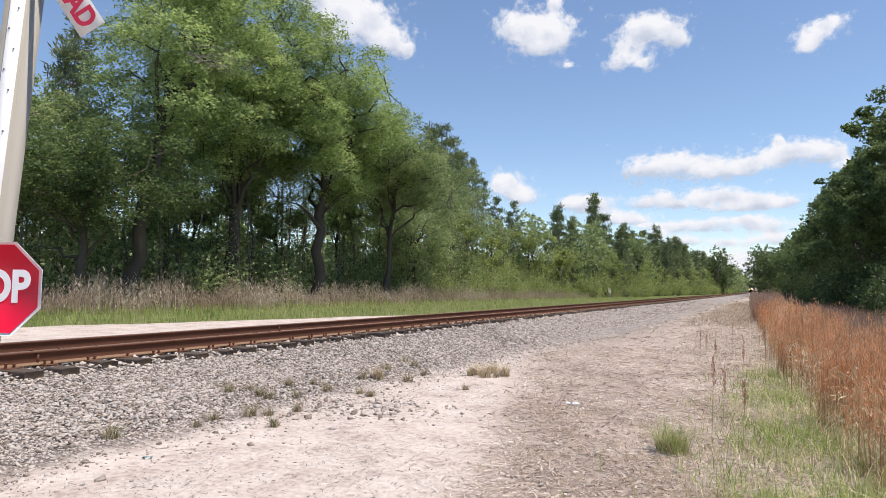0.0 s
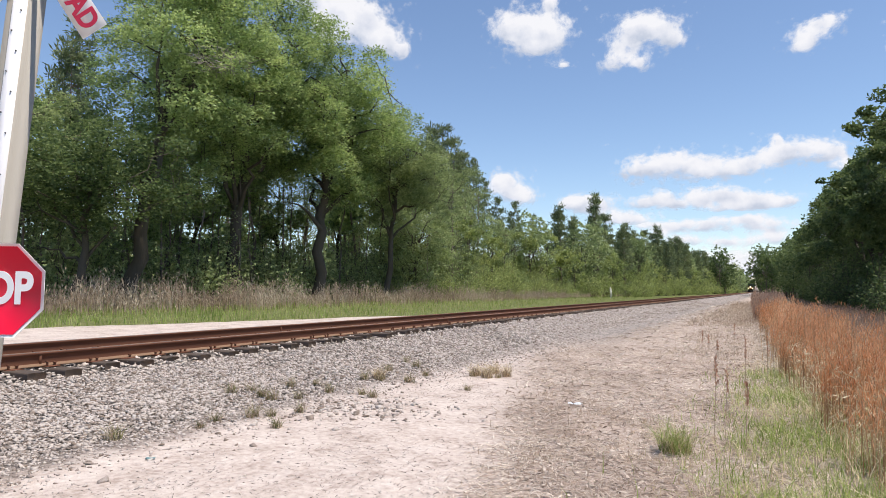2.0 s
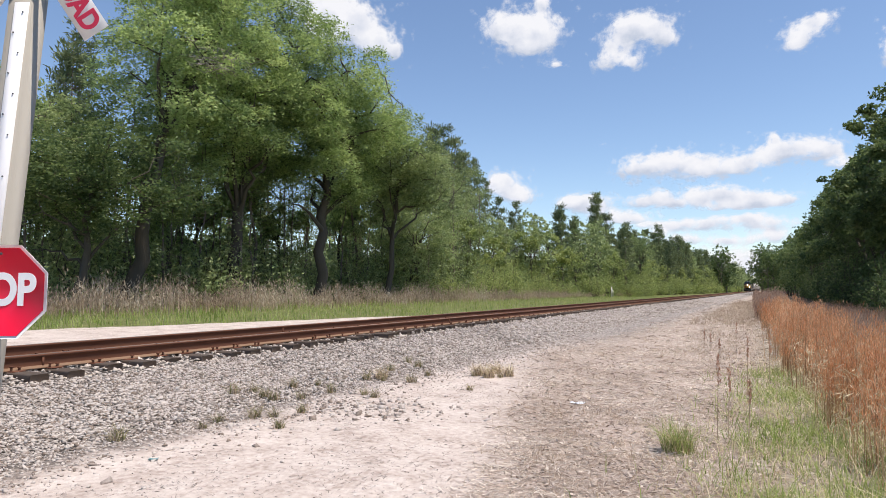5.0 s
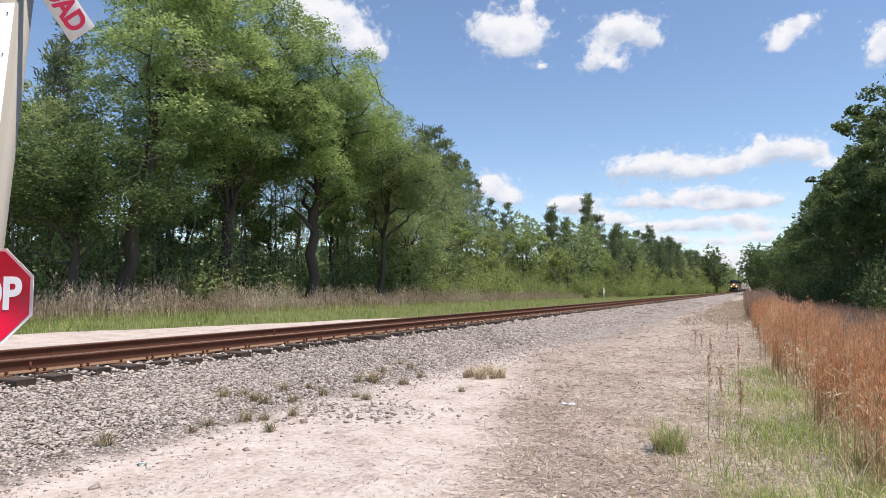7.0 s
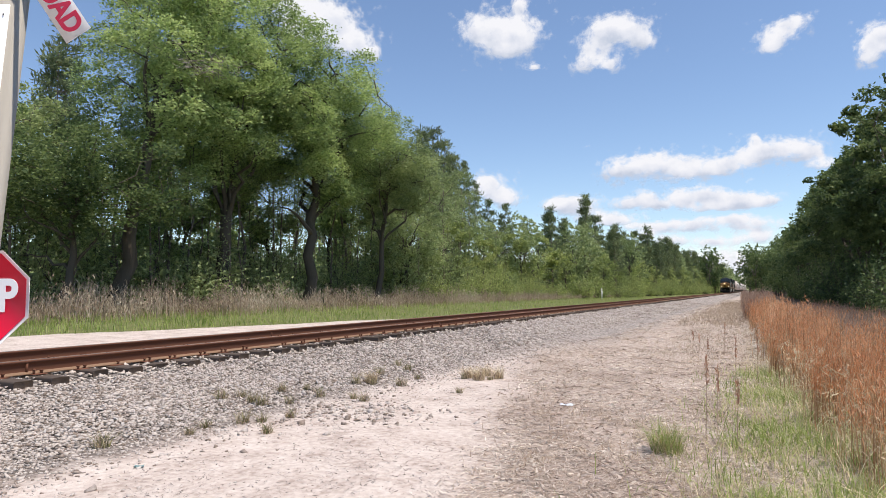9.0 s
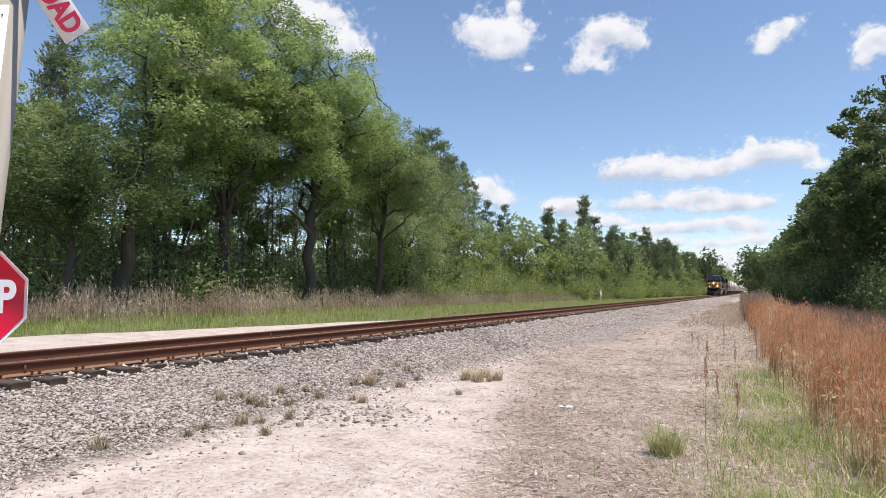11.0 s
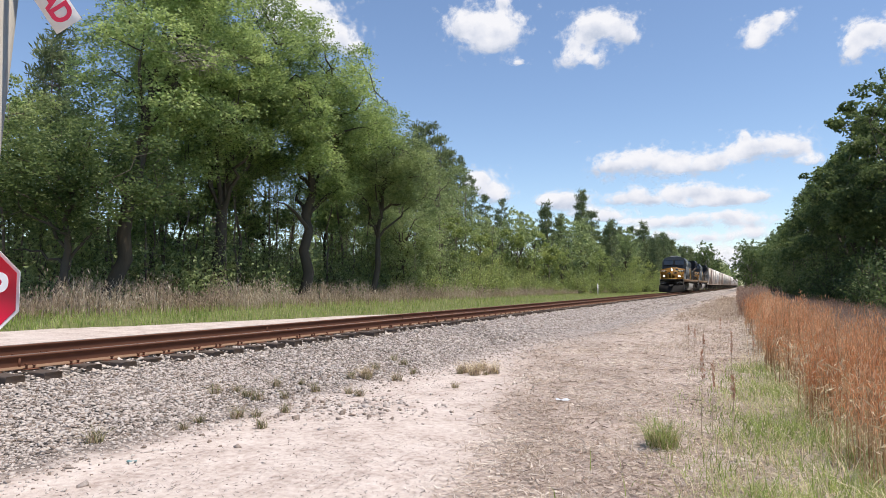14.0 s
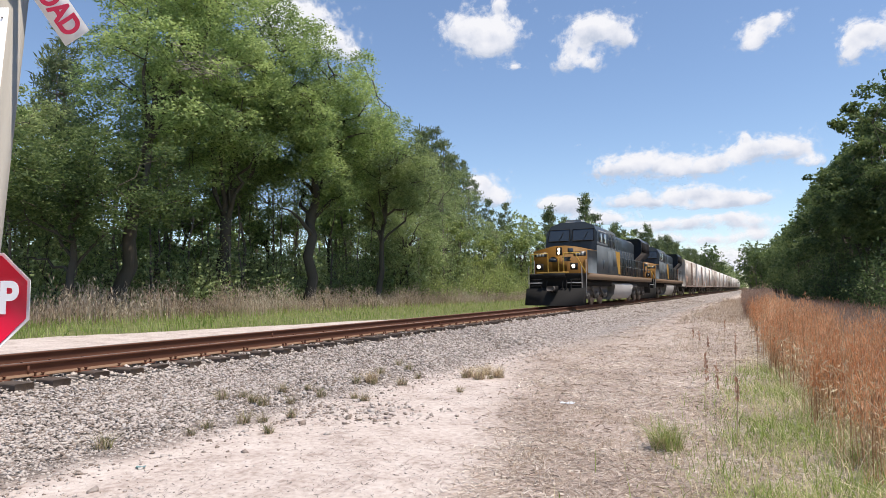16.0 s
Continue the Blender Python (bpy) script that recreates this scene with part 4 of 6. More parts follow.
def straw_mat():
    r = np.random.default_rng(23)
    h = Heap()
    for y0, y1, n, ln in ((3.2, 9, 26000, 0.055), (9, 18, 15000, 0.08), (18, 45, 9000, 0.13), (45, 110, 7000, 0.24)):
        y = r.uniform(y0, y1, n)
        edge = -0.75 - 0.3 * y
        edge = np.maximum(edge, -4.9)
        x = edge + 0.2 * wav(y, y, 2.0, 0.3) + (0.35 - edge) * r.uniform(0, 1, n) ** 0.9 + r.normal(size=n) * 0.15
        keep = r.random(n) < 0.25 + 0.9 * (wav(x, y, 1.7, 0.9) > -0.35)
        x, y = x[keep], y[keep]
        C = on_ground(x, y, 0.01) + np.stack([0 * x, 0 * x, np.abs(r.normal(size=len(x))) * 0.009], 1)
        h.leaves(C, ln, r, 0.075, flat=0.88)
    stuff("straw_mat", h, M_STRAW, "flattened pale dead grass lying on the sand")
    h = Heap()
    # thin crumbs and bits of root over the sand
    n = 20000
    y = 2.8 + 10 * r.uniform(0, 1, n) ** 1.3
    x = r.uniform(-6.4, -1.5, n)
    k = (wav(x, y, 1.3, 2.2) + 0.5 * wav(x, y, 4.0, 0.2) + r.normal(size=n) * 0.5) > 0.1
    h.leaves(on_ground(x[k], y[k], 0.006), 0.021, r, 0.13, flat=0.8)
    stuff("plant_litter", h, M_SANDCHIP, "dark crumbs of dead plants on the sand", "litter")
    # standing wisps of dry grass in the mat
    h = Heap()
    n = 2600
    y = 4 + 30 * r.uniform(0, 1, n) ** 1.5
    x = np.maximum(-0.9 - 0.3 * y, -4.8) + (1.2 + np.minimum(0.28 * y, 3.9)) * r.uniform(0, 1, n) ** 0.7
    k = wav(x, y, 2.1, 3.3) > -0.1
    h.blades(on_ground(x[k], y[k]), r.uniform(0.06, 0.2, k.sum()), 0.0028, r, 0.9)
    stuff("dry_wisps", h, M_WEED, "short standing wisps of dry grass")
    # low dead clumps, brown and grey, dotted over the mat
    h = Heap()
    m = 900
    y = 3.4 + 24 * r.uniform(0, 1, m) ** 1.5
    x = np.maximum(-0.4 - 0.3 * y, -4.6) + (1.0 + np.minimum(0.3 * y, 4.0)) * r.uniform(0, 1, m)
    k = wav(x, y, 1.4, 0.6) + 0.5 * r.normal(size=m) > 0.0
    x, y = np.repeat(x[k], 16), np.repeat(y[k], 16)
    q = np.repeat(r.uniform(0.4, 1.3, int(k.sum())), 16)
    x, y = x + r.normal(size=len(x)) * 0.07 * q, y + r.normal(size=len(y)) * 0.07 * q
    h.blades(on_ground(x, y), r.uniform(0.04, 0.13, len(x)) * q, 0.0032, r, 1.3, segs=3)
    stuff("dead_clumps", h, M_WEED, "low brown clumps of dead grass")
    # pale and brown fallen leaves
    h = Heap()
    n = 2600
    y = 3.2 + 12 * r.uniform(0, 1, n) ** 1.4
    x = r.uniform(-1, 0, n) * np.minimum(0.9 + 0.33 * y, 4.6) + 0.5
    h.leaves(on_ground(x, y, 0.02), 0.028, r, 0.4, flat=0.6)
    stuff("fallen_leaves", h, M_STRAW, "pale fallen leaves on the straw", "leaves")


def broomsedge():
    r = np.random.default_rng(29)
    h, hg, hstem, hcurl = Heap(), Heap(), Heap(), Heap()
    for y0, y1, n, wide in ((4.2, 9, 1700, 1.5), (9, 18, 1700, 1.35), (18, 40, 1500, 1.35), (40, 75, 600, 1.5)):
        # stalks stand in clumps of uneven height, with gaps between them
        per_clump = 17 if y0 < 18 else 12
        m = int(n * 1.15) // per_clump
        cy = r.uniform(y0, y1, m)
        left = np.interp(cy, [4, 6, 8.4, 14.7, 43, 80], [1.12, 0.92, 0.62, 0.2, -0.5, -1.5])
        off = wide * r.uniform(0, 1, m) ** 1.15
        cx = left + off + 0.14 * np.sin(cy * 2.7)
        tall = r.uniform(0.72, 1.18, m) * (0.8 + 0.2 * smooth01(off, 0.0, 0.45)) * np.interp(cy, [4, 9, 30], [1.02, 1.02, 1.08])
        size = r.uniform(0.05, 0.13, m)
        x = np.repeat(cx, per_clump) + r.normal(size=m * per_clump) * np.repeat(size, per_clump)
        y = np.repeat(cy, per_clump) + r.normal(size=m * per_clump) * np.repeat(size, per_clump)
        hh = np.repeat(tall, per_clump) * r.uniform(0.6, 1.18, m * per_clump)
        n = m * per_clump
        B = on_ground(x, y)
        hstem.blades(B, hh, 0.0036 if y0 < 9 else 0.007 if y0 < 30 else 0.012, r, 0.14, segs=2)
        per = 11 if y0 < 18 else 8
        q = 1.02 - 0.42 * r.uniform(0, 1, (n, per)) ** 1.2
        C = np.repeat(B, per, 0) + np.stack([r.normal(size=n * per) * 0.03, r.normal(size=n * per) * 0.03, (q * hh[:, None]).ravel()], 1)
        h.leaves(C, 0.036 if y0 < 18 else 0.06, r, 0.085, lean=np.tile((0.0, 0.0, 1.15), (n * per, 1)))
    n = 7500
    y = 4.2 + 12 * r.uniform(0, 1, n) ** 1.3
    x = np.interp(y, [4, 6, 8.4, 14.7], [1.05, 0.85, 0.55, 0.15]) + 1.7 * r.uniform(0, 1, n) ** 1.2
    hcurl.leaves(on_ground(x, y) + np.stack([0 * x, 0 * x, r.uniform(0.05, 0.75, n)], 1), 0.05, r, 0.1)
    stuff("pale_stalk_leaves", hcurl, M_STRAWB, "pale curled leaves on the tall grass stalks")
    stuff("tall_grass_stems", hstem, M_STEM, "brown stems of the tall dry grass")
    # pale dead blades curling at the feet
    n = 5000
    y = 4.0 + 14 * r.uniform(0, 1, n) ** 1.4
    x = np.interp(y, [4, 6, 8.4, 14.7], [0.8, 0.65, 0.4, 0.1]) + 1.9 * r.uniform(0, 1, n)
    hs = Heap()
    hs.blades(on_ground(x, y), r.uniform(0.1, 0.36, n), 0.005, r, 1.2, segs=3)
    stuff("tall_orange_grass", h, M_ORANGE, "tall rust-orange dry broomsedge with feathery heads")
    stuff("curled_dead_blades", hs, M_STRAWB, "pale curled dead blades at the foot of the grass")
    # fresh green grass along its edge
    n = 13000
    y = 3.8 + 10 * r.uniform(0, 1, n) ** 1.5
    x = np.interp(y, [3.8, 6, 8.4, 14], [0.2, 0.0, -0.05, -0.1]) + r.normal(size=n) * 0.5 + 0.4
    k = wav(x, y, 2.6, 1.1) + 0.35 * r.normal(size=n) > -0.05
    hg.blades(on_ground(x[k], y[k]), r.uniform(0.06, 0.27, k.sum()), 0.0048, r, 1.0, segs=2)
    stuff("green_grass", hg, M_GRASS, "fresh green grass at the edge of the tall grass")
    # dead straw blades woven through it
    n = 3600
    y = 3.8 + 12 * r.uniform(0, 1, n) ** 1.4
    x = 0.15 + r.normal(size=n) * 0.5
    hd = Heap()
    hd.blades(on_ground(x, y), r.uniform(0.05, 0.22, n), 0.0035, r, 1.3, segs=3)
    stuff("dead_grass_blades", hd, M_STRAWB, "bleached dead blades among the green grass")
    # grey-brown weeds farther along the line and in the shade of the trees
    tall, short = Heap(), Heap()
    for x0, x1, y0, y1, n, lo, hi, wdt in ((-1.3, 0.8, 36, 62, 2400, 1.25, 1.85, 0.009), (-2.6, 1.2, 60, 120, 1600, 1.1, 1.7, 0.016), (2.0, 7.5, 9, 60, 4200, 0.45, 1.05, 0.006), (-2.3, -0.2, 15, 46, 1100, 0.1, 0.36, 0.004), (-3.4, -0.6, 30, 85, 1500, 0.12, 0.4, 0.008)):
        x, y = r.uniform(x0, x1, n), r.uniform(y0, y1, n)
        h = short if hi < 0.5 else tall
        if y0 >= 36:
            x = np.maximum(x, -0.021 * y + 0.5 * r.uniform(0, 1, n))
        hh = r.uniform(lo, hi, n) * (0.75 + 0.35 * wav(x, y, 0.9, 0.7))
        B = on_ground(x, y)
        h.blades(B, hh, wdt, r, 0.25)
        C = np.repeat(B, 6, 0) + np.stack([r.normal(size=n * 6) * 0.08, r.normal(size=n * 6) * 0.08, (r.uniform(0.35, 1, (n, 6)) * hh[:, None]).ravel()], 1)
        h.leaves(C, wdt * 7, r, 0.2, lean=np.tile((0, 0, 1.0), (n * 6, 1)))
    stuff("low_dry_weeds", short, M_WEED, "low tan weeds beside the straw", "weeds")
    stuff("grey_weeds", tall, M_GREYWEED, "grey-brown dead weeds beside the line", "weeds")


def lone_spike(x, y, hgt):
    r = np.random.default_rng(int(y * 50))
    t = thing("grass_spike", "single tall brown grass spike", "grass", pose(x, y, float(ground_z(x, y))), "lone grass spikes")
    h = Heap()
    h.tube([(0, 0, -0.02), (0.02, 0.0, hgt * 0.6), (0.03, 0.01, hgt)], [0.004, 0.003, 0.002], 4)
    part("stalk", h, M_WEED, t)
    h = Heap()
    z = r.uniform(0.66, 1.0, 60) * hgt
    h.leaves(np.stack([0.025 + r.normal(size=60) * 0.009, r.normal(size=60) * 0.009, z], 1), 0.024, r, 0.18, lean=np.tile((0, 0, 1.4), (60, 1)))
    part("seed_head", h, M_SPIKE, t)


M_SPIKE = leafy("spike_head", [(0.3, 0.15, 0.09), (0.42, 0.22, 0.14), (0.54, 0.31, 0.21), (0.62, 0.41, 0.3)], 0.4, 0.7)
M_STRAWB = leafy("curled_straw", [(0.36, 0.27, 0.15), (0.52, 0.41, 0.24), (0.68, 0.57, 0.37), (0.82, 0.72, 0.5)], 0.3, 0.45, 0.5)
straw_mat()
broomsedge()
for x_, y_, z_ in ((-0.54, 7.30, 0.92), (-0.44, 7.40, 0.8), (-0.24, 7.20, 0.68), (-0.35, 10.50, 0.9), (-0.06, 12.00, 0.85), (-0.97, 14.00, 0.6), (-1.38, 15.49, 0.7), (-1.28, 15.79, 0.6), (-0.79, 17.00, 0.8)):
    lone_spike(x_, y_, z_)


def far_verge():
    r = np.random.default_rng(37)
    h = Heap()
    n = 15000
    y = 8 + 110 * r.uniform(0, 1, n) ** 1.6
    edge = np.minimum(-21.6 + 0.3 * y, -12.4)
    x = edge - (27.5 + edge + 1.5) * r.uniform(0, 1, n) ** 1.1
    h.blades(on_ground(x, y), r.uniform(0.1, 0.34, n) * np.interp(x, [-27, -16], [1.8, 0.8]), 0.014, r, 0.5)
    stuff("verge_grass", h, M_VERGE, "bright green verge grass across the track")
    h = Heap()
    n = 7000
    y = 9 + 120 * r.uniform(0, 1, n) ** 1.5
    x = -22.3 - 5.5 * r.uniform(0, 1, n) + 0.8 * wav(y, y, 0.25, 1.0)
    hh = r.uniform(0.5, 1.4, n) * (0.95 + 0.7 * wav(x * 0.6, y, 0.9, 0.3)) * np.interp(y, [10, 50, 90], [1.15, 0.95, 0.6])
    hh = np.maximum(hh, 0.25)
    B = on_ground(x, y)
    h.blades(B, hh, 0.012, r, 0.25)
    C = np.repeat(B, 7, 0) + np.stack([r.normal(size=n * 7) * 0.1, r.normal(size=n * 7) * 0.1, (r.uniform(0.3, 1.0, (n, 7)) * hh[:, None]).ravel()], 1)
    h.leaves(C, 0.085, r, 0.2, lean=np.tile((0, 0, 0.9), (n * 7, 1)))
    stuff("dry_weeds", h, M_WEED, "tall dry brown weeds in front of the wood", "weeds")


M_VERGE = leafy("verge_blade", [(0.14, 0.19, 0.05), (0.23, 0.31, 0.075), (0.31, 0.4, 0.1), (0.44, 0.46, 0.2)], 0.45, 0.6, patch=0.3)
far_verge()


def tuft(seed, n, hi, mat_, name, label, width=0.004, green=0.5):
    r = np.random.default_rng(seed)
    h, h2 = Heap(), Heap()
    a, q = r.uniform(0, 6.283, n), r.uniform(0, 1, n) ** 0.7 * hi * 0.35
    B = np.stack([np.cos(a) * q, np.sin(a) * q, np.zeros(n)], 1)
    k = int(n * green)
    h.blades(B[:k], r.uniform(0.45, 1, k) * hi, width, r, 0.95, segs=2)
    h2.blades(B[k:], r.uniform(0.3, 0.9, n - k) * hi, width, r, 0.9, segs=2)
    t = thing(name, label, "grass tuft", group="grass tufts on the sand")
    part("green_blade_clump", h, mat_, t)
    part("dry_blade_clump", h2, M_WEED if hi < 0.35 else M_STRAWB, t)
    return t


M_TUFT = leafy("tuft_blade", [(0.1, 0.11, 0.04), (0.17, 0.17, 0.07), (0.25, 0.23, 0.11), (0.36, 0.32, 0.18)], 0.3, 0.6)
TUFTS = [(-5.78, 5.21), (-5.86, 5.53), (-5.68, 5.93), (-5.54, 6.11), (-5.02, 5.63), (-6.74, 6.62), (-6.68, 6.94), (-6.47, 6.92), (-6.26, 6.90), (-6.01, 7.18),
         (-6.53, 7.62), (-6.38, 8.04), (-5.35, 6.43), (-5.95, 7.81), (-5.37, 7.84), (-5.13, 7.77), (-6.17, 9.09), (-5.93, 9.23), (-6.31, 10.09), (-5.42, 9.33),
         (-5.57, 10.16), (-6.19, 10.91), (-4.25, 9.13), (-4.81, 10.53), (-4.66, 10.84), (-4.33, 10.59), (-6.47, 11.01), (-6.09, 4.36)]
base_tufts = [tuft(60 + k, 90, 0.2, M_TUFT, "grass_tuft", "small olive-green grass tuft on the sand") for k in range(4)]
for k, (x, y) in enumerate(TUFTS):
    s = 0.75 + 0.45 * ((k * 37) % 11) / 10
    m = pose(x, y, float(ground_z(x, y)), 0, 0, k * 77)
    if k < 4:
        c = base_tufts[k]
        c.matrix_basis = m
    else:
        c = copy_thing(base_tufts[k % 4], m)
    c.scale = (s, s, s)
dry = tuft(71, 220, 0.3, M_STRAWB, "grass_tuft", "wide tan dry grass tuft on the sand", 0.004, 0.5)
for k, (x, y) in enumerate(((-4.80, 10.68), (-4.50, 10.48), (-4.25, 10.78), (-4.61, 11.08), (-6.05, 9.37))):
    m = pose(x, y, float(ground_z(x, y)), 0, 0, k * 50)
    if k == 0:
        dry.matrix_basis = m
    else:
        copy_thing(dry, m)
big = tuft(72, 420, 0.42, M_GRASS, "grass_tuft", "large green and straw grass tussock", 0.0035, 0.6)
big.matrix_basis = pose(-0.83, 6.6, float(ground_z(-0.83, 6.6)))


def litter_scrap(x, y, col, name, label, s):
    r = np.random.default_rng(int(abs(x) * 100))
    g = np.linspace(-1, 1, 6)
    A, B = np.meshgrid(g, g, indexing="ij")
    Z = 0.25 + 0.35 * np.sin(A * 3 + 1) * np.cos(B * 2.5) + r.normal(size=A.shape) * 0.12
    i, j = np.meshgrid(np.arange(5), np.arange(5), indexing="ij")
    h = Heap()
    h.add(np.stack([A, B * 0.6, Z * 0.5], -1) * s, np.stack([i * 6 + j, (i + 1) * 6 + j, (i + 1) * 6 + j + 1, i * 6 + j + 1], -1))
    ob = solid(name, h, surf(name + "_film", [tuple(c * 0.8 for c in col), col], 30, 80, 0.4, bump=0), label, "litter")
    ob.matrix_basis = pose(x, y, float(ground_z(x, y)) + 0.01, 0, 0, 40)


litter_scrap(-2.41, 8.71, (0.62, 0.66, 0.72), "plastic_scrap", "crumpled pale plastic scrap on the straw", 0.09)
litter_scrap(-5.12, 4.05, (0.17, 0.27, 0.27), "wrapper_scrap", "crumpled dull teal wrapper scrap on the sand", 0.042)


# ---- the train (built at the origin, nose towards -y, wheels on z = 0) ----
M_YEL = surf("loco_yellow", [(0.085, 0.034, 0.005), (0.15, 0.063, 0.008), (0.2, 0.092, 0.013)], 1.3, 20, 0.6, bump=0, stretch=(1, 1, 0.5))
M_BLUE = surf("loco_blue", [(0.01, 0.015, 0.021), (0.019, 0.026, 0.034), (0.037, 0.046, 0.054)], 1.2, 20, 0.4, bump=0)
M_GREY = surf("loco_grey", [(0.05, 0.062, 0.07), (0.078, 0.094, 0.104), (0.11, 0.126, 0.134)], 0.9, 20, 0.75, bump=0)
M_BLACK = surf("grimy_black", [(0.004, 0.004, 0.005), (0.008, 0.008, 0.009), (0.018, 0.017, 0.016)], 2, 30, 0.8, bump=0.2, spec=0.15)
M_TANK = surf("tank_grey", [(0.2, 0.19, 0.185), (0.28, 0.27, 0.265), (0.36, 0.35, 0.34)], 1.2, 25, 0.6, bump=0)
M_TRUCK = surf("truck_frame", [(0.02, 0.018, 0.017), (0.045, 0.041, 0.038), (0.09, 0.083, 0.077)], 2, 25, 0.75, bump=0.2)
M_STEEL = surf("wheel_steel", [(0.1, 0.08, 0.07), (0.2, 0.17, 0.15)], 3, 30, 0.5, 0.6, bump=0)
M_FLASH = surf("flash_yellow", [(0.32, 0.17, 0.03), (0.42, 0.24, 0.05)], 2, 20, 0.6, bump=0)
M_RAILY = surf("handrail_yellow", [(0.5, 0.3, 0.05), (0.6, 0.38, 0.07)], 3, 30, 0.5, bump=0)
M_GLASS = plain("cab_glass", (0.05, 0.062, 0.072), 0.06, 0.35, spec=0.9)
M_LAMP = plain("headlight_lit", (1.0, 0.8, 0.48), 0.3, emit=34.0)
M_LENS = plain("lamp_lens", (0.5, 0.48, 0.42), 0.15)
M_BOARD = plain("number_board", (0.02, 0.02, 0.022), 0.4)
M_DIGIT = plain("number_bar", (0.62, 0.6, 0.55), 0.5)
M_REFR = surf("roof_grey", [(0.3, 0.3, 0.3), (0.42, 0.42, 0.42)], 2, 20, 0.6, bump=0)


def bars(h, pts, r=0.022, sides=5):
    for a, b in pts:
        h.tube([a, b], [r, r], sides)


def wheelset(parent, y, r=0.52):
    h = Heap()
    h.cyl((0, y, r), 0.08, 1.6, "x", 8)
    ax = part("axle", h, M_TRUCK, parent)
    for s in (1, -1):
        h = Heap()
        h.cyl((s * 0.755, y, r), r, 0.13, "x", 22)
        h.cyl((s * 0.70, y, r), r + 0.025, 0.03, "x", 22)
        h.cyl((s * 0.83, y, r), 0.16, 0.06, "x", 12)
        part("wheel", h, M_STEEL, ax, "steel wheel with a polished rim")


def loco_truck(t, yc):
    h = Heap()
    for s in (1, -1):
        x = s * 1.02
        h.prism([(yc - 2.75, 0.78), (yc - 2.6, 0.62), (yc - 1.3, 0.55), (yc + 1.3, 0.55), (yc + 2.6, 0.62), (yc + 2.75, 0.78), (yc + 2.5, 1.0), (yc - 2.5, 1.0)], x - 0.06, x + 0.06, axis="x")
        for dy in (-2.0, 0.0, 2.0):
            h.box(x - 0.1, x + 0.12, yc + dy - 0.2, yc + dy + 0.2, 0.36, 0.72)      # axle boxes
            h.cyl((x + 0.06 * s, yc + dy, 0.53), 0.13, 0.2, "x", 10)
        for dy in (-1.0, 1.0):
            for o in (-0.16, 0.16):
                h.cyl((x, yc + dy + o, 0.72), 0.09, 0.42, "z", 8)                    # springs
            h.tube([(x + s * 0.14, yc + dy - 0.5, 0.95), (x + s * 0.16, yc + dy + 0.3, 0.42)], [0.05, 0.05], 6)
    h.box(-0.95, 0.95, yc - 0.3, yc + 0.3, 0.55, 1.0)
    tr = part("truck", h, M_TRUCK, t, "grimy three-axle truck frame")
    for dy in (-2.0, 0.0, 2.0):
        wheelset(tr, yc + dy)


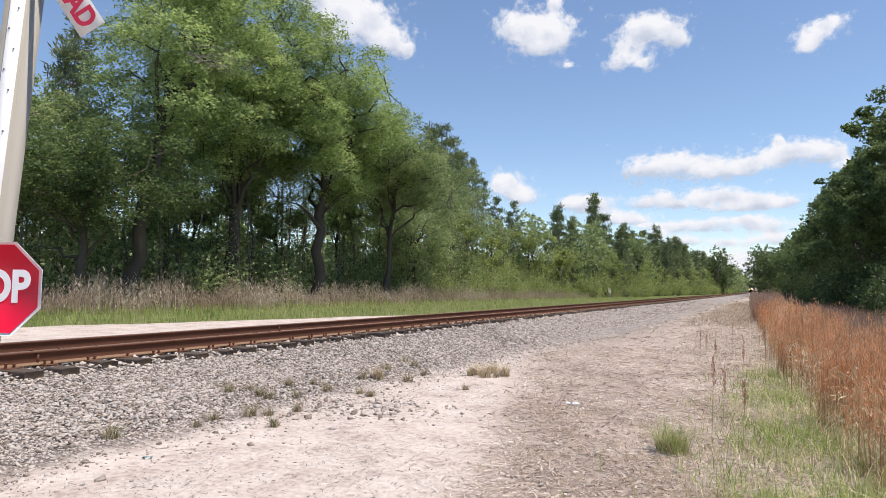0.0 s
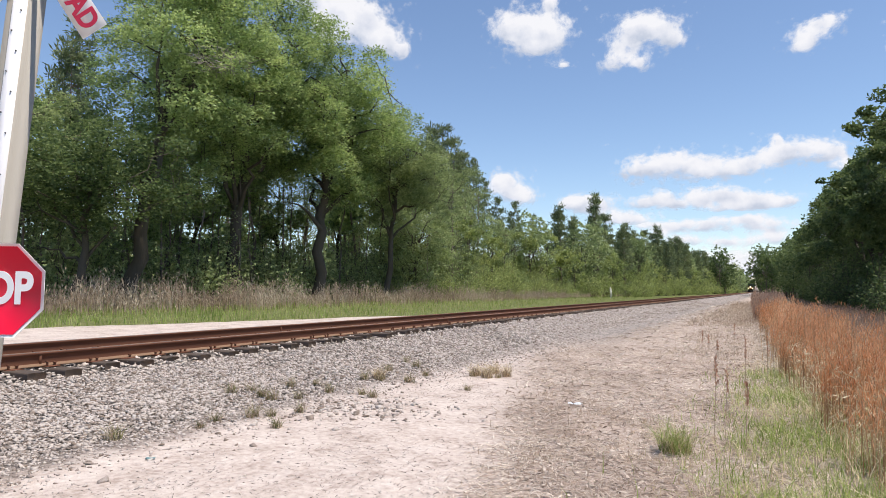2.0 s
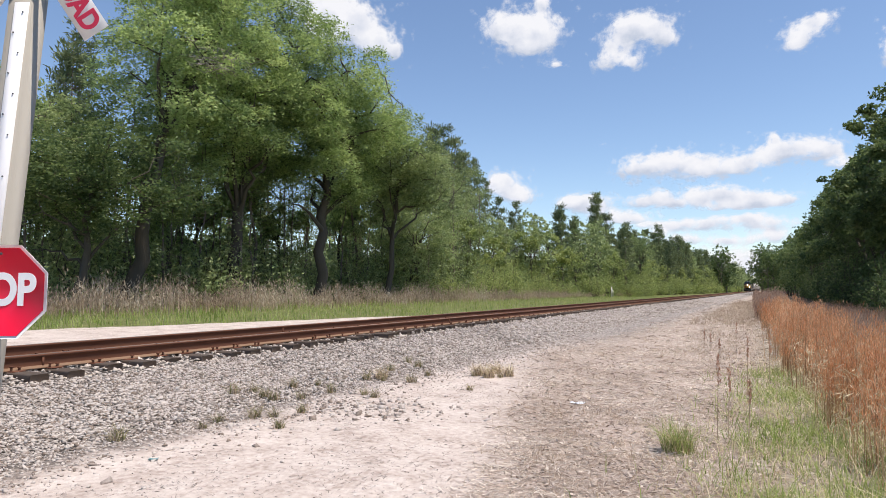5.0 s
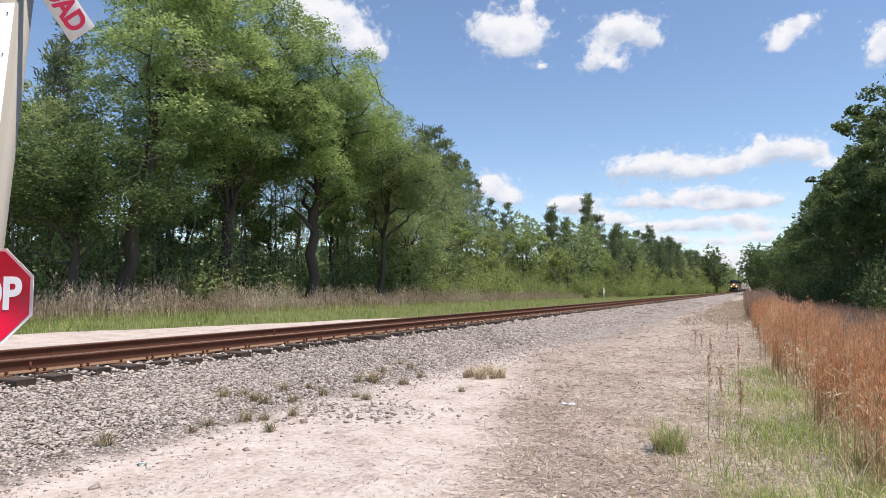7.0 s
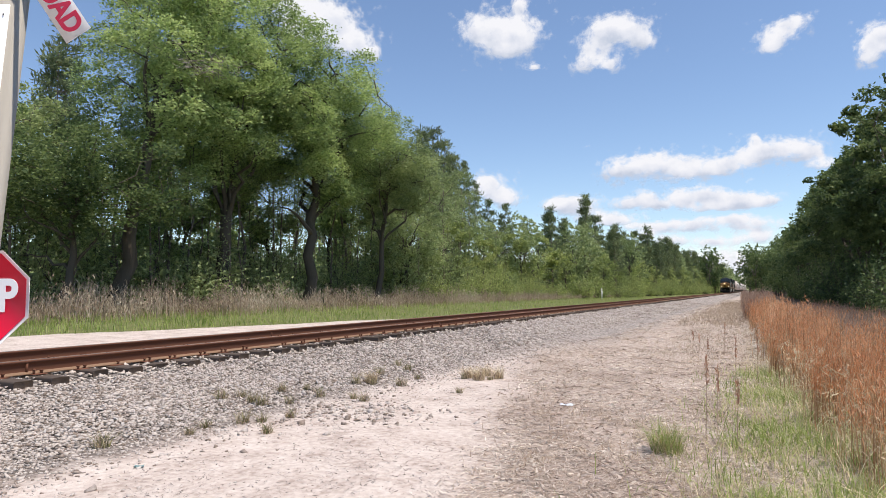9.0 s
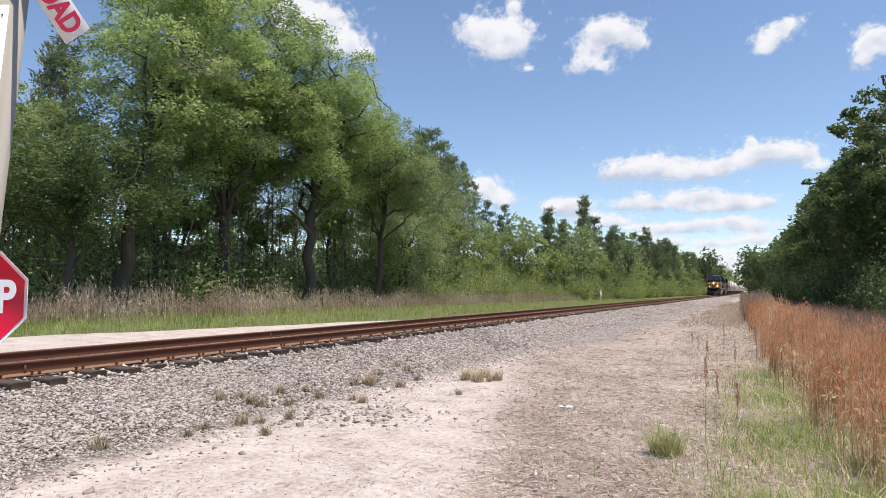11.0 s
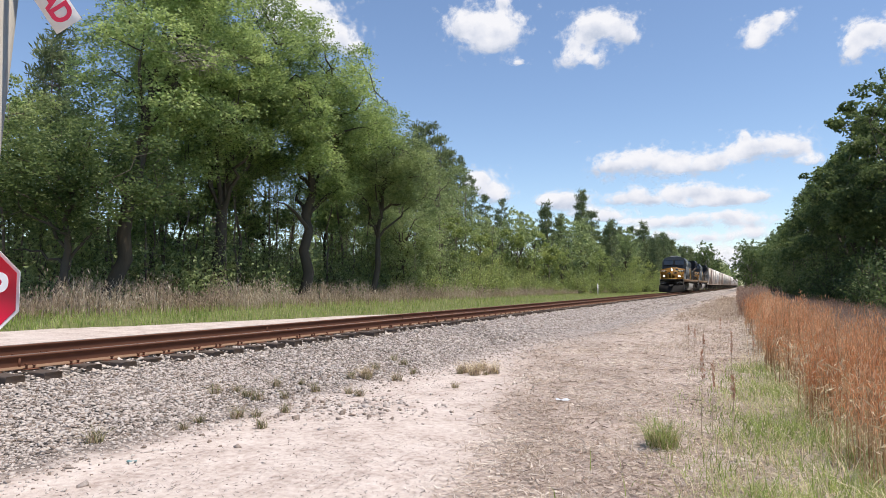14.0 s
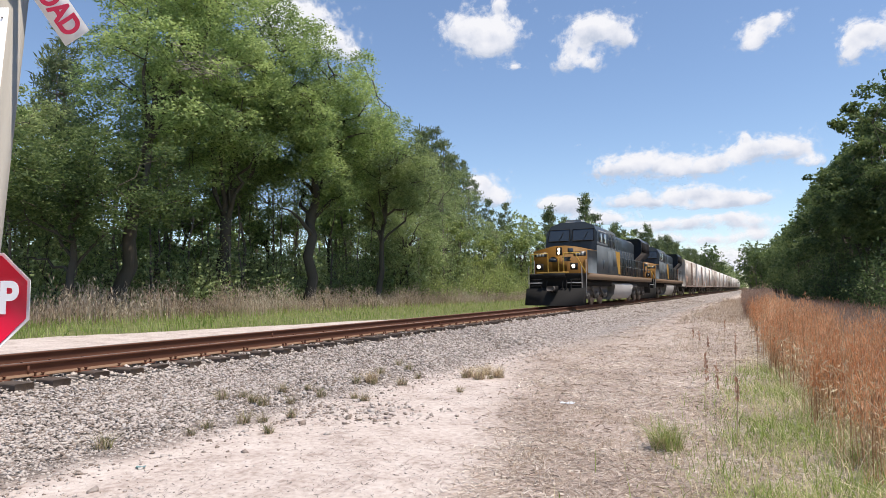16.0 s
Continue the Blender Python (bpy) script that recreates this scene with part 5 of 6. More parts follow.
def locomotive(label, lit, nose_m, side_m, body_m):
    t = thing("locomotive", label, "locomotive")
    # frame and yellow sill band
    h = Heap()
    h.box(-1.2, 1.2, 0.5, 21.0, 0.98, 1.32)
    part("frame", h, M_BLACK, t)
    h = Heap()
    h.box(-1.46, 1.46, 1.5, 21.1, 1.32, 1.62)
    part("sill", h, surf("sill_tan", [(0.1, 0.058, 0.034), (0.15, 0.092, 0.056), (0.2, 0.135, 0.085)], 1.5, 20, 0.6, bump=0), t, "faded yellow-tan sill band")
    # plough, pilot and front platform
    h = Heap()
    h.add([(-1.5, -0.28, 0.08), (0, -0.55, 0.06), (1.5, -0.28, 0.08), (-1.52, 0.05, 0.9), (0, -0.2, 0.72), (1.52, 0.05, 0.9),
           (-1.5, 0.4, 0.08), (1.5, 0.4, 0.08), (-1.52, 0.4, 0.9), (1.52, 0.4, 0.9)],
          [[0, 1, 4, 3], [1, 2, 5, 4], [0, 3, 8, 6], [2, 7, 9, 5], [3, 4, 5, 9], [3, 9, 8, 3], [0, 6, 7, 2]])
    part("snow_plough", h, M_BLACK, t, "black steel plough")
    h = Heap()
    h.prism([(0.1, 0.7), (0.25, 1.4), (0.1, 1.48), (0.1, 1.6), (1.1, 1.6), (1.1, 0.7)], -1.36, 1.36, axis="x")
    h.box(-0.55, 0.55, -0.1, 0.3, 1.42, 1.61)
    h.box(-0.22, 0.22, -0.45, 0.2, 0.72, 1.0)
    pil = part("pilot", h, M_BLACK, t, "black pilot with coupler")
    g = Heap()
    g.box(-0.95, 0.7, 0.06, 0.2, 1.612, 1.68)
    part("anticlimber", g, M_FLASH, pil, "yellow anticlimber lip")
    g = Heap()
    g.prism([(-0.16, 0.76), (0.16, 0.76), (0.2, 0.86), (0.16, 0.98), (-0.16, 0.98), (-0.2, 0.86)], -0.72, -0.44)
    part("knuckle", g, M_TRUCK, pil, "grimy steel coupler knuckle")
    for s in (1, -1):
        g = Heap()
        for z in (0.42, 0.72, 1.0, 1.3):
            g.box(s * 1.06 - 0.3, s * 1.06 + 0.3, 0.15, 0.5, z, z + 0.03)
        part("step_well", g, M_TRUCK, pil)
        g = Heap()
        g.box(s * 1.05 - 0.38, s * 1.05 + 0.38, 0.02, 0.08, 1.12, 1.17)
        bars(g, [((s * 1.4, 0.1, 0.5), (s * 1.4, 0.1, 1.95)), ((s * 1.4, 0.95, 0.5), (s * 1.4, 0.95, 2.3))], 0.02)
        part("grab_rail", g, M_TANK, pil, "pale grab rail")
    for x in (-0.62, -0.4, 0.42, 0.62, 0.85):
        g = Heap()
        g.tube([(x, 0.08, 1.25), (x * 1.05, -0.1, 0.95), (x * 0.95, -0.05, 0.72)], [0.03, 0.03, 0.03], 6)
        part("brake_hose", g, M_BLACK, pil)
    # nose: wide box under a low ridge
    w = 1.44
    front, back = 1.05, 3.0
    h = Heap()
    V = []
    for y, zc_, zs in ((front, 3.0, 2.76), (back, 3.08, 2.82)):
        V += [(-w, y, 1.6), (w, y, 1.6), (w, y, zs), (0.3, y, zc_), (-0.3, y, zc_), (-w, y, zs)]
    h.add(V, [[0, 1, 2, 5], [5, 2, 3, 4], [1, 7, 8, 2], [2, 8, 9, 3], [3, 9, 10, 4], [4, 10, 11, 5], [5, 11, 6, 0]])
    nose = part("nose", h, nose_m, t, "scuffed yellow wide nose")
    for s in (1, -1):
        h = Heap()
        h.prism([(front + 0.02, 1.63), (back, 1.63), (back, 2.81), (front + 0.02, 2.755)], s * (w + 0.006) - 0.003, s * (w + 0.006) + 0.003, axis="x")
        part("nose_side", h, side_m, nose, "grey painted nose side")
    h = Heap()
    h.box(-0.42, 0.36, front - 0.022, front - 0.004, 1.72, 2.5)
    part("nose_door", h, nose_m, nose)
    h = Heap()
    h.box(-0.62, -0.16, front - 0.03, front - 0.024, 2.2, 2.36)
    h.prism([(-0.55, 2.36), (-0.2, 2.36), (-0.3, 2.46), (-0.45, 2.46)], front - 0.03, front - 0.024)
    h.prism([(0.1, 2.22), (0.62, 2.22), (0.5, 2.3), (0.62, 2.44), (0.1, 2.44), (0.25, 2.32)], front - 0.03, front - 0.024)
    part("emblem", h, M_BLUE, nose, "dark blue emblem shapes")
    h = Heap()
    h.box(0.42, 0.72, front - 0.02, front - 0.004, 2.58, 2.86)
    part("nose_window", h, M_GLASS, nose)
    for s in (1, -1):
        h = Heap()
        h.box(s * 1.06 - 0.33, s * 1.06 + 0.33, front - 0.03, front - 0.004, 2.46, 2.68)
        b = part("number_board", h, M_BOARD, nose, "black number board")
        h = Heap()
        for k in range(3):
            h.box(s * 1.06 - 0.22 + k * 0.16, s * 1.06 - 0.12 + k * 0.16, front - 0.036, front - 0.031, 2.5, 2.64)
        part("number_bar", h, M_DIGIT, b)
    h = Heap()
    h.box(-0.2, 0.12, front - 0.05, front - 0.004, 2.54, 2.92)
    hb = part("headlight_housing", h, M_BLACK, nose)
    for z in (2.64, 2.82):
        h = Heap()
        h.cyl((-0.04, front - 0.056, z), 0.06, 0.03, "y", 14)
        part("headlight", h, M_LAMP if lit else M_LENS, hb, "bright warm headlight" if lit else "")
    for s in (1, -1):
        h = Heap()
        h.box(s * 0.92 - 0.17, s * 0.92 + 0.17, 0.3, 0.55, 1.78, 2.1)
        d = part("ditch_light_housing", h, M_BLACK, t)
        h = Heap()
        h.cyl((s * 0.92, 0.288, 1.95), 0.075, 0.03, "y", 14)
        part("ditch_light", h, M_LAMP if lit else M_LENS, d, "bright warm ditch light" if lit else "")
    for runs in ([((-1.35, 0.3, 2.58), (-0.42, 0.3, 2.58)), ((-1.35, 0.3, 1.6), (-1.35, 0.3, 2.58)), ((-0.42, 0.3, 1.6), (-0.42, 0.3, 2.58))],
                 [((0.42, 0.3, 2.58), (1.3, 0.3, 2.58)), ((0.42, 0.3, 1.6), (0.42, 0.3, 2.58)), ((0.98, 0.35, 2.58), (1.36, 0.95, 1.68))],
                 [((-0.05, 0.9, 1.5), (-0.05, 0.98, 2.45))]):
        h = Heap()
        bars(h, runs, 0.022)
        part("front_handrail", h, M_RAILY, t, "yellow front handrail")
    # cab with bevelled roof
    pr = [(-1.46, 1.62), (1.46, 1.62), (1.46, 3.78), (1.22, 4.2), (0.7, 4.4), (-0.7, 4.4), (-1.22, 4.2), (-1.46, 3.78)]
    h = Heap()
    n = len(pr)
    V = [(x, 3.0 + 0.42 * max(0, (z - 3.1)) / 1.3, z) for x, z in pr] + [(x, 5.6, z) for x, z in pr]
    i = np.arange(n)
    h.add(V, np.stack([i, (i + 1) % n, (i + 1) % n + n, i + n], 1))
    h.add(V, [[0, 1, 2, 7], [7, 2, 3, 6], [6, 3, 4, 5], [8, 15, 10, 9], [15, 14, 11, 10], [14, 13, 12, 11]])
    cab = part("cab", h, body_m, t, "dark blue cab with bevelled roof")
    for x0, x1 in ((-1.3, -0.09), (0.09, 1.3)):
        h = Heap()
        y = lambda z: 3.0 + 0.42 * (z - 3.1) / 1.3 - 0.012
        h.add([(x0, y(3.38), 3.38), (x1, y(3.38), 3.38), (x1 * 0.97, y(4.0), 4.0), (x0 * 0.97, y(4.0), 4.0)], [[0, 1, 2, 3]])
        g = part("windshield", h, M_GLASS, cab, "dark windshield pane")
        h = Heap()
        c4 = [(x0, y(3.38) - 0.004, 3.38), (x1, y(3.38) - 0.004, 3.38), (x1 * 0.97, y(4.0) - 0.004, 4.0), (x0 * 0.97, y(4.0) - 0.004, 4.0)]
        bars(h, [(c4[i_], c4[(i_ + 1) % 4]) for i_ in range(4)], 0.022, 4)
        part("gasket", h, M_BLACK, g, "black rubber window gasket")
        h = Heap()
        xm = (x0 + x1) / 2
        bars(h, [((xm, y(3.36) - 0.03, 3.36), (xm + 0.25, y(3.85) - 0.03, 3.85))], 0.012, 4)
        part("wiper", h, M_BLACK, g)
    for s in (1, -1):
        h = Heap()
        h.box(s * 1.464 - 0.004, s * 1.464 + 0.004, 3.02, 5.58, 1.64, 3.12)
        h.box(s * 1.464 - 0.004, s * 1.464 + 0.004, 3.1, 5.58, 3.12, 3.3)
        part("cab_side_panel", h, side_m, cab, "grey painted cab side")
        for a, b in ((3.55, 4.25), (4.4, 5.15)):
            h = Heap()
            h.box(s * 1.475 - 0.008, s * 1.475 + 0.008, a, b, 3.3, 3.8)
            part("side_window", h, M_GLASS, cab)
        h = Heap()
        h.box(s * 1.48 - 0.012, s * 1.48 + 0.012, 3.45, 5.25, 3.86, 3.92)
        part("window_awning", h, M_REFR, cab)
        h = Heap()
        h.box(s * 1.472 - 0.006, s * 1.472 + 0.006, 4.3, 4.75, 1.9, 2.4)
        part("step_light_panel", h, M_BLUE, cab)
    h = Heap()
    h.prism([(-0.5, 4.4), (0.5, 4.4), (0.4, 4.56), (-0.4, 4.56)], 3.7, 4.7)
    part("roof_unit", h, M_REFR, cab, "pale rooftop cooling unit")
    for y in (3.7, 5.1):
        h = Heap()
        h.tube([(0.6, y, 4.4), (0.6, y, 4.58)], [0.03, 0.015], 6)
        part("antenna", h, M_WHITE, cab)
    # equipment body behind the cab
    h = Heap()
    h.prism([(-1.44, 1.62), (1.44, 1.62), (1.44, 3.05), (1.2, 3.1), (1.2, 4.15), (1.0, 4.28), (-1.0, 4.28), (-1.2, 4.15), (-1.2, 3.1), (-1.44, 3.05)], 5.6, 9.0)
    eq = part("equipment_body", h, side_m, t, "grey equipment compartment")
    for s in (1, -1):
        for k in range(4):
            h = Heap()
            y0 = 5.75 + k * 0.78
            h.box(s * 1.21 - 0.012, s * 1.21 + 0.012, y0, y0 + 0.62, 3.25, 3.98)
            part("louvre", h, M_BLUE, eq, "dark ventilation louvre")
        h = Heap()
        bars(h, [((s * 1.32, 5.7, 3.62), (s * 1.32, 8.9, 3.62)), ((s * 1.32, 5.7, 3.98), (s * 1.32, 8.9, 3.98)), ((s * 1.32, 5.7, 3.05), (s * 1.32, 5.7, 3.98)), ((s * 1.32, 7.3, 3.05), (s * 1.32, 7.3, 3.98)), ((s * 1.32, 8.9, 3.05), (s * 1.32, 8.9, 3.98))], 0.02)
        part("roof_handrail", h, M_GREY, eq)
        h = Heap()
        for a, b, z0, z1 in ((5.7, 7.0, 1.7, 2.95), (7.1, 8.9, 2.1, 2.95)):
            h.box(s * 1.447 - 0.006, s * 1.447 + 0.006, a, b, z0, z1)
        part("access_door", h, side_m, eq)
    # engine hood
    h = Heap()
    h.prism([(-0.92, 1.62), (0.92, 1.62), (0.92, 3.95), (0.7, 4.18), (-0.7, 4.18), (-0.92, 3.95)], 9.0, 16.6)
    hood = part("engine_hood", h, body_m, t, "dark blue engine hood")
    for s in (1, -1):
        for k in range(8):
            h = Heap()
            y0 = 9.9 + k * 0.82
            h.box(s * 0.925 - 0.012, s * 0.925 + 0.012, y0, y0 + 0.72, 1.75, 3.3)
            part("hood_door", h, body_m, hood)
        h = Heap()                                                     # diagonal yellow flash
        x = s * 1.458
        h.add([(x, 7.7, 3.02), (x, 8.1, 2.3), (x, 8.4, 1.7), (x, 8.99, 1.7), (x, 8.99, 3.02), (x, 8.3, 3.03)], [[0, 1, 2, 5], [5, 2, 3, 4]])
        part("yellow_flash", h, M_FLASH, hood, "yellow painted flash")
    h = Heap()
    h.box(-0.35, 0.35, 12.0, 13.2, 4.18, 4.42)
    part("exhaust_stack", h, M_BLACK, hood)
    # radiator with overhanging wings
    h = Heap()
    h.prism([(-0.92, 1.62), (0.92, 1.62), (0.92, 2.85), (1.46, 3.35), (1.46, 4.22), (1.3, 4.38), (-1.3, 4.38), (-1.46, 4.22), (-1.46, 3.35), (-0.92, 2.85)], 16.6, 20.4)
    rad = part("radiator_section", h, body_m, t, "dark radiator section with flared wings")
    for s in (1, -1):
        h = Heap()
        h.box(s * 1.466 - 0.01, s * 1.466 + 0.01, 16.8, 20.2, 3.45, 4.15)
        part("radiator_grille", h, M_BLACK, rad)
    h = Heap()
    h.prism([(-0.9, 1.62), (0.9, 1.62), (0.9, 3.6), (-0.9, 3.6)], 20.4, 20.9)
    part("rear_hood_end", h, nose_m, t, "yellow rear hood end")
    # walkway handrails, one stanchion each
    for s in (1, -1):
        h = Heap()
        bars(h, [((s * 1.4, 9.0, 2.72), (s * 1.4, 20.8, 2.72)), ((s * 1.4, 9.0, 2.2), (s * 1.4, 20.8, 2.2))], 0.02)
        hr = part("walkway_handrail", h, M_GREY, t)
        for k in range(10):
            y = 9.05 + k * 1.3
            h = Heap()
            bars(h, [((s * 1.42, y, 1.6), (s * 1.4, y, 2.72))], 0.026)
            part("stanchion", h, M_BLUE, hr)
    # underframe: fuel tank, air tanks, trucks
    h = Heap()
    h.prism([(-1.3, 0.5), (-1.05, 0.22), (1.05, 0.22), (1.3, 0.5), (1.42, 1.05), (1.2, 1.2), (-1.2, 1.2), (-1.42, 1.05)], 7.6, 13.2)
    part("fuel_tank", h, M_TANK, t, "pale grey fuel tank")
    for s in (1, -1):
        h = Heap()
        h.cyl((s * 1.15, 14.4, 1.0), 0.19, 1.9, "y", 12)
        part("air_reservoir", h, M_TRUCK, t)
    loco_truck(t, 4.25)
    loco_truck(t, 17.0)
    h = Heap()
    h.box(-0.2, 0.2, 21.0, 22.0, 0.72, 1.0)
    h.box(-1.3, 1.3, 20.95, 21.15, 0.5, 1.35)
    part("rear_coupler", h, M_BLACK, t)
    return t


def car_paint(name, cols):
    return surf(name, cols, 0.7, 9, 0.9, bump=0, spec=0.1, rnd="object", rnd_amt=0.3, stretch=(1, 1, 0.35), spread=(0.36, 0.6))


CAR_PAINT = [car_paint("faded_pink_white", [(0.26, 0.09, 0.07), (0.36, 0.22, 0.18), (0.46, 0.37, 0.31), (0.6, 0.54, 0.48)]),
             car_paint("dirty_white", [(0.3, 0.22, 0.18), (0.54, 0.47, 0.41), (0.7, 0.65, 0.6), (0.8, 0.77, 0.73)])]
M_RUSTY = car_paint("rusty_paint", [(0.24, 0.07, 0.05), (0.36, 0.16, 0.12), (0.5, 0.34, 0.28)])
M_CHALK = car_paint("chalky_paint", [(0.46, 0.41, 0.37), (0.68, 0.65, 0.61), (0.82, 0.8, 0.78)])
M_RUSTEDGE = surf("rusty_trim", [(0.1, 0.06, 0.045), (0.18, 0.12, 0.095), (0.28, 0.21, 0.175)], 2, 20, 0.8, bump=0)


def boxcar(paint, label, L=15.6):
    """A ribbed box van with a plug door, ladders and two-axle trucks."""
    t = thing("boxcar", label, "freight car")
    W, z0, z1 = 1.46, 1.12, 4.4
    h = Heap()
    h.prism([(-W, z0), (W, z0), (W, z1 - 0.12), (W - 0.12, z1), (0, z1 + 0.12), (-W + 0.12, z1), (-W, z1 - 0.12), (-W, z0 + 1.0)], 0.5, L - 0.5)
    body = part("body", h, paint, t)
    h = Heap()
    for k in range(int((L - 1) / 1.0)):
        y = 0.9 + k * 1.0
        h.prism([(-W + 0.1, z1 + 0.01), (0, z1 + 0.13), (W - 0.1, z1 + 0.01), (W - 0.1, z1 + 0.05), (0, z1 + 0.17), (-W + 0.1, z1 + 0.05)], y, y + 0.08)
    part("roof_rib", h, M_REFR, body)
    mid = L / 2
    for s in (1, -1):
        for k in range(13):
            y = 0.55 + k * (L - 1.1) / 12
            if abs(y - mid) < 1.7:
                continue
            h = Heap()
            h.box(s * (W + 0.025) - 0.025, s * (W + 0.025) + 0.025, y - 0.05, y + 0.05, z0 + 0.05, z1 - 0.15)
            part("side_post", h, paint, body)
        h = Heap()
        h.box(s * (W + 0.045) - 0.04, s * (W + 0.045) + 0.04, mid - 1.5, mid + 1.5, z0 + 0.08, z1 - 0.2)
        door = part("plug_door", h, paint, body, "wide side door")
        h = Heap()
        for y in (-0.95, -0.3, 0.3, 0.95):
            bars(h, [((s * (W + 0.11), mid + y, z0 + 0.15), (s * (W + 0.11), mid + y, z1 - 0.25))], 0.03)
        part("door_bar", h, M_RUSTEDGE, door, "rusty door lock bar")
        h = Heap()
        h.box(s * (W + 0.02) - 0.03, s * (W + 0.02) + 0.03, 0.5, L - 0.5, z0 - 0.14, z0 + 0.04)
        part("side_sill", h, M_RUSTEDGE, body, "rust-streaked side sill")
        h = Heap()
        for k in range(7):
            z = z0 + 0.1 + k * 0.42
            bars(h, [((s * (W + 0.07), 0.6, z), (s * (W + 0.07), 1.05, z))], 0.016)
        part("ladder", h, M_TRUCK, body)
        for a, b, c, d, m_ in ((0.62, 3.3, z0 + 0.08, z0 + 1.25, M_RUSTY), (1.8, 4.6, z0 + 1.5, z1 - 0.4, M_CHALK), (L - 5.2, L - 2.2, z0 + 0.2, z1 - 0.7, M_CHALK), (L - 2.9, L - 0.62, z0 + 0.06, z0 + 0.9, M_RUSTY)):
            h = Heap()
            x = s * (W + 0.004)
            h.box(x - 0.003, x + 0.003, a, b, c, d)
            part("paint_patch", h, m_, body, "rusty red stained paint" if m_ == M_RUSTY else "chalky white repainted patch")
    h = Heap()
    h.box(-0.25, 0.25, 0.0, L, 0.78, 1.1)
    h.box(-1.2, 1.2, 0.5, 0.8, 0.85, z0)
    h.box(-1.2, 1.2, L - 0.8, L - 0.5, 0.85, z0)
    part("underframe", h, M_BLACK, t)
    for yc in (2.2, L - 2.2):
        h = Heap()
        for s in (1, -1):
            x = s * 1.0
            h.prism([(yc - 1.25, 0.62), (yc - 1.0, 0.42), (yc - 0.4, 0.3), (yc + 0.4, 0.3), (yc + 1.0, 0.42), (yc + 1.25, 0.62), (yc + 0.9, 0.78), (yc - 0.9, 0.78)], x - 0.06, x + 0.06, axis="x")
        h.box(-0.95, 0.95, yc - 0.2, yc + 0.2, 0.4, 0.8)
        tr = part("truck", h, M_TRUCK, t)
        for dy in (-0.88, 0.88):
            wheelset(tr, yc + dy, 0.43)
    return t


lead = locomotive("yellow-nosed dark blue diesel locomotive with lit headlights", True, M_YEL, M_GREY, M_BLUE)
second = locomotive("second blue diesel locomotive, unlit, coupled behind", False, M_YEL, M_GREY, M_BLUE)
PITCH = 16.6
for engine in (lead, second):
    engine.scale = (1, 1.09, 1.065)
TRAIN = [(lead, 0.0), (second, 24.4)]
vans = [boxcar(CAR_PAINT[0], "boxcar in faded pink-white paint streaked with rust"), boxcar(CAR_PAINT[1], "boxcar in dirty white paint with dark door bars")]
for k in range(15):
    TRAIN.append((vans[k] if k < 2 else copy_thing(vans[0 if k % 4 == 3 else 1], pose(0, 0, 0)), 49.4 + PITCH * k))


# ---- clouds: a far drifting backdrop ----
def cloud_material():
    m, ns, lk = nodes_of("cloud")
    tc = ns.new("ShaderNodeTexCoord")
    at = ns.new("ShaderNodeAttribute")
    at.attribute_name = "puff"
    n = ns.new("ShaderNodeTexNoise")
    n.inputs["Scale"].default_value, n.inputs["Detail"].default_value, n.inputs["Roughness"].default_value = 5.5, 8, 0.58
    n2 = ns.new("ShaderNodeTexNoise")
    n2.inputs["Scale"].default_value, n2.inputs["Detail"].default_value = 3.4, 5
    oi = ns.new("ShaderNodeObjectInfo")
    ad = ns.new("ShaderNodeVectorMath")
    lk.new(tc.outputs["Object"], ad.inputs[0])
    lk.new(oi.outputs["Random"], ad.inputs[1])
    lk.new(ad.outputs[0], n.inputs[0])
    lk.new(ad.outputs[0], n2.inputs[0])
    s = ns.new("ShaderNodeMath")
    s.operation = "MULTIPLY_ADD"
    s.inputs[1].default_value, s.inputs[2].default_value = 2.0, -1.0
    lk.new(n.outputs[0], s.inputs[0])
    d = ns.new("ShaderNodeMath")
    lk.new(at.outputs["Fac"], d.inputs[0])
    lk.new(s.outputs[0], d.inputs[1])
    mr = ns.new("ShaderNodeMapRange")
    mr.interpolation_type = "SMOOTHSTEP"
    mr.inputs[1].default_value, mr.inputs[2].default_value = 0.15, 1.05
    lk.new(d.outputs[0], mr.inputs[0])
    # grey undersides: the clouds' own shading, painted into the emission colour
    sh = ns.new("ShaderNodeAttribute")
    sh.attribute_name = "under"
    k = ns.new("ShaderNodeMath")
    k.operation = "MULTIPLY_ADD"
    k.inputs[1].default_value = 0.9
    lk.new(n2.outputs[0], k.inputs[0])
    lk.new(sh.outputs["Fac"], k.inputs[2])
    r = ramp(ns, [(0.75, 0.785, 0.84), (0.63, 0.68, 0.77), (0.46, 0.53, 0.65)], (0.55, 1.0))
    lk.new(k.outputs[0], r.inputs[0])
    e = ns.new("ShaderNodeEmission")
    lk.new(r.outputs[0], e.inputs[0])
    e.inputs[1].default_value = 1.0
    t = ns.new("ShaderNodeBsdfTransparent")
    mx = ns.new("ShaderNodeMixShader")
    lk.new(mr.outputs[0], mx.inputs[0])
    lk.new(t.outputs[0], mx.inputs[1])
    lk.new(e.outputs[0], mx.inputs[2])
    out = ns.new("ShaderNodeOutputMaterial")
    lk.new(mx.outputs[0], out.inputs[0])
    return m


M_CLOUD = cloud_material()
HOME = pose(0, 0, 1.6, 93.73, 0, 26.49)        # the view in which the clouds' bearings are given
FOCAL = 11.197                                # one unit at this distance is a hundredth of a bearing step


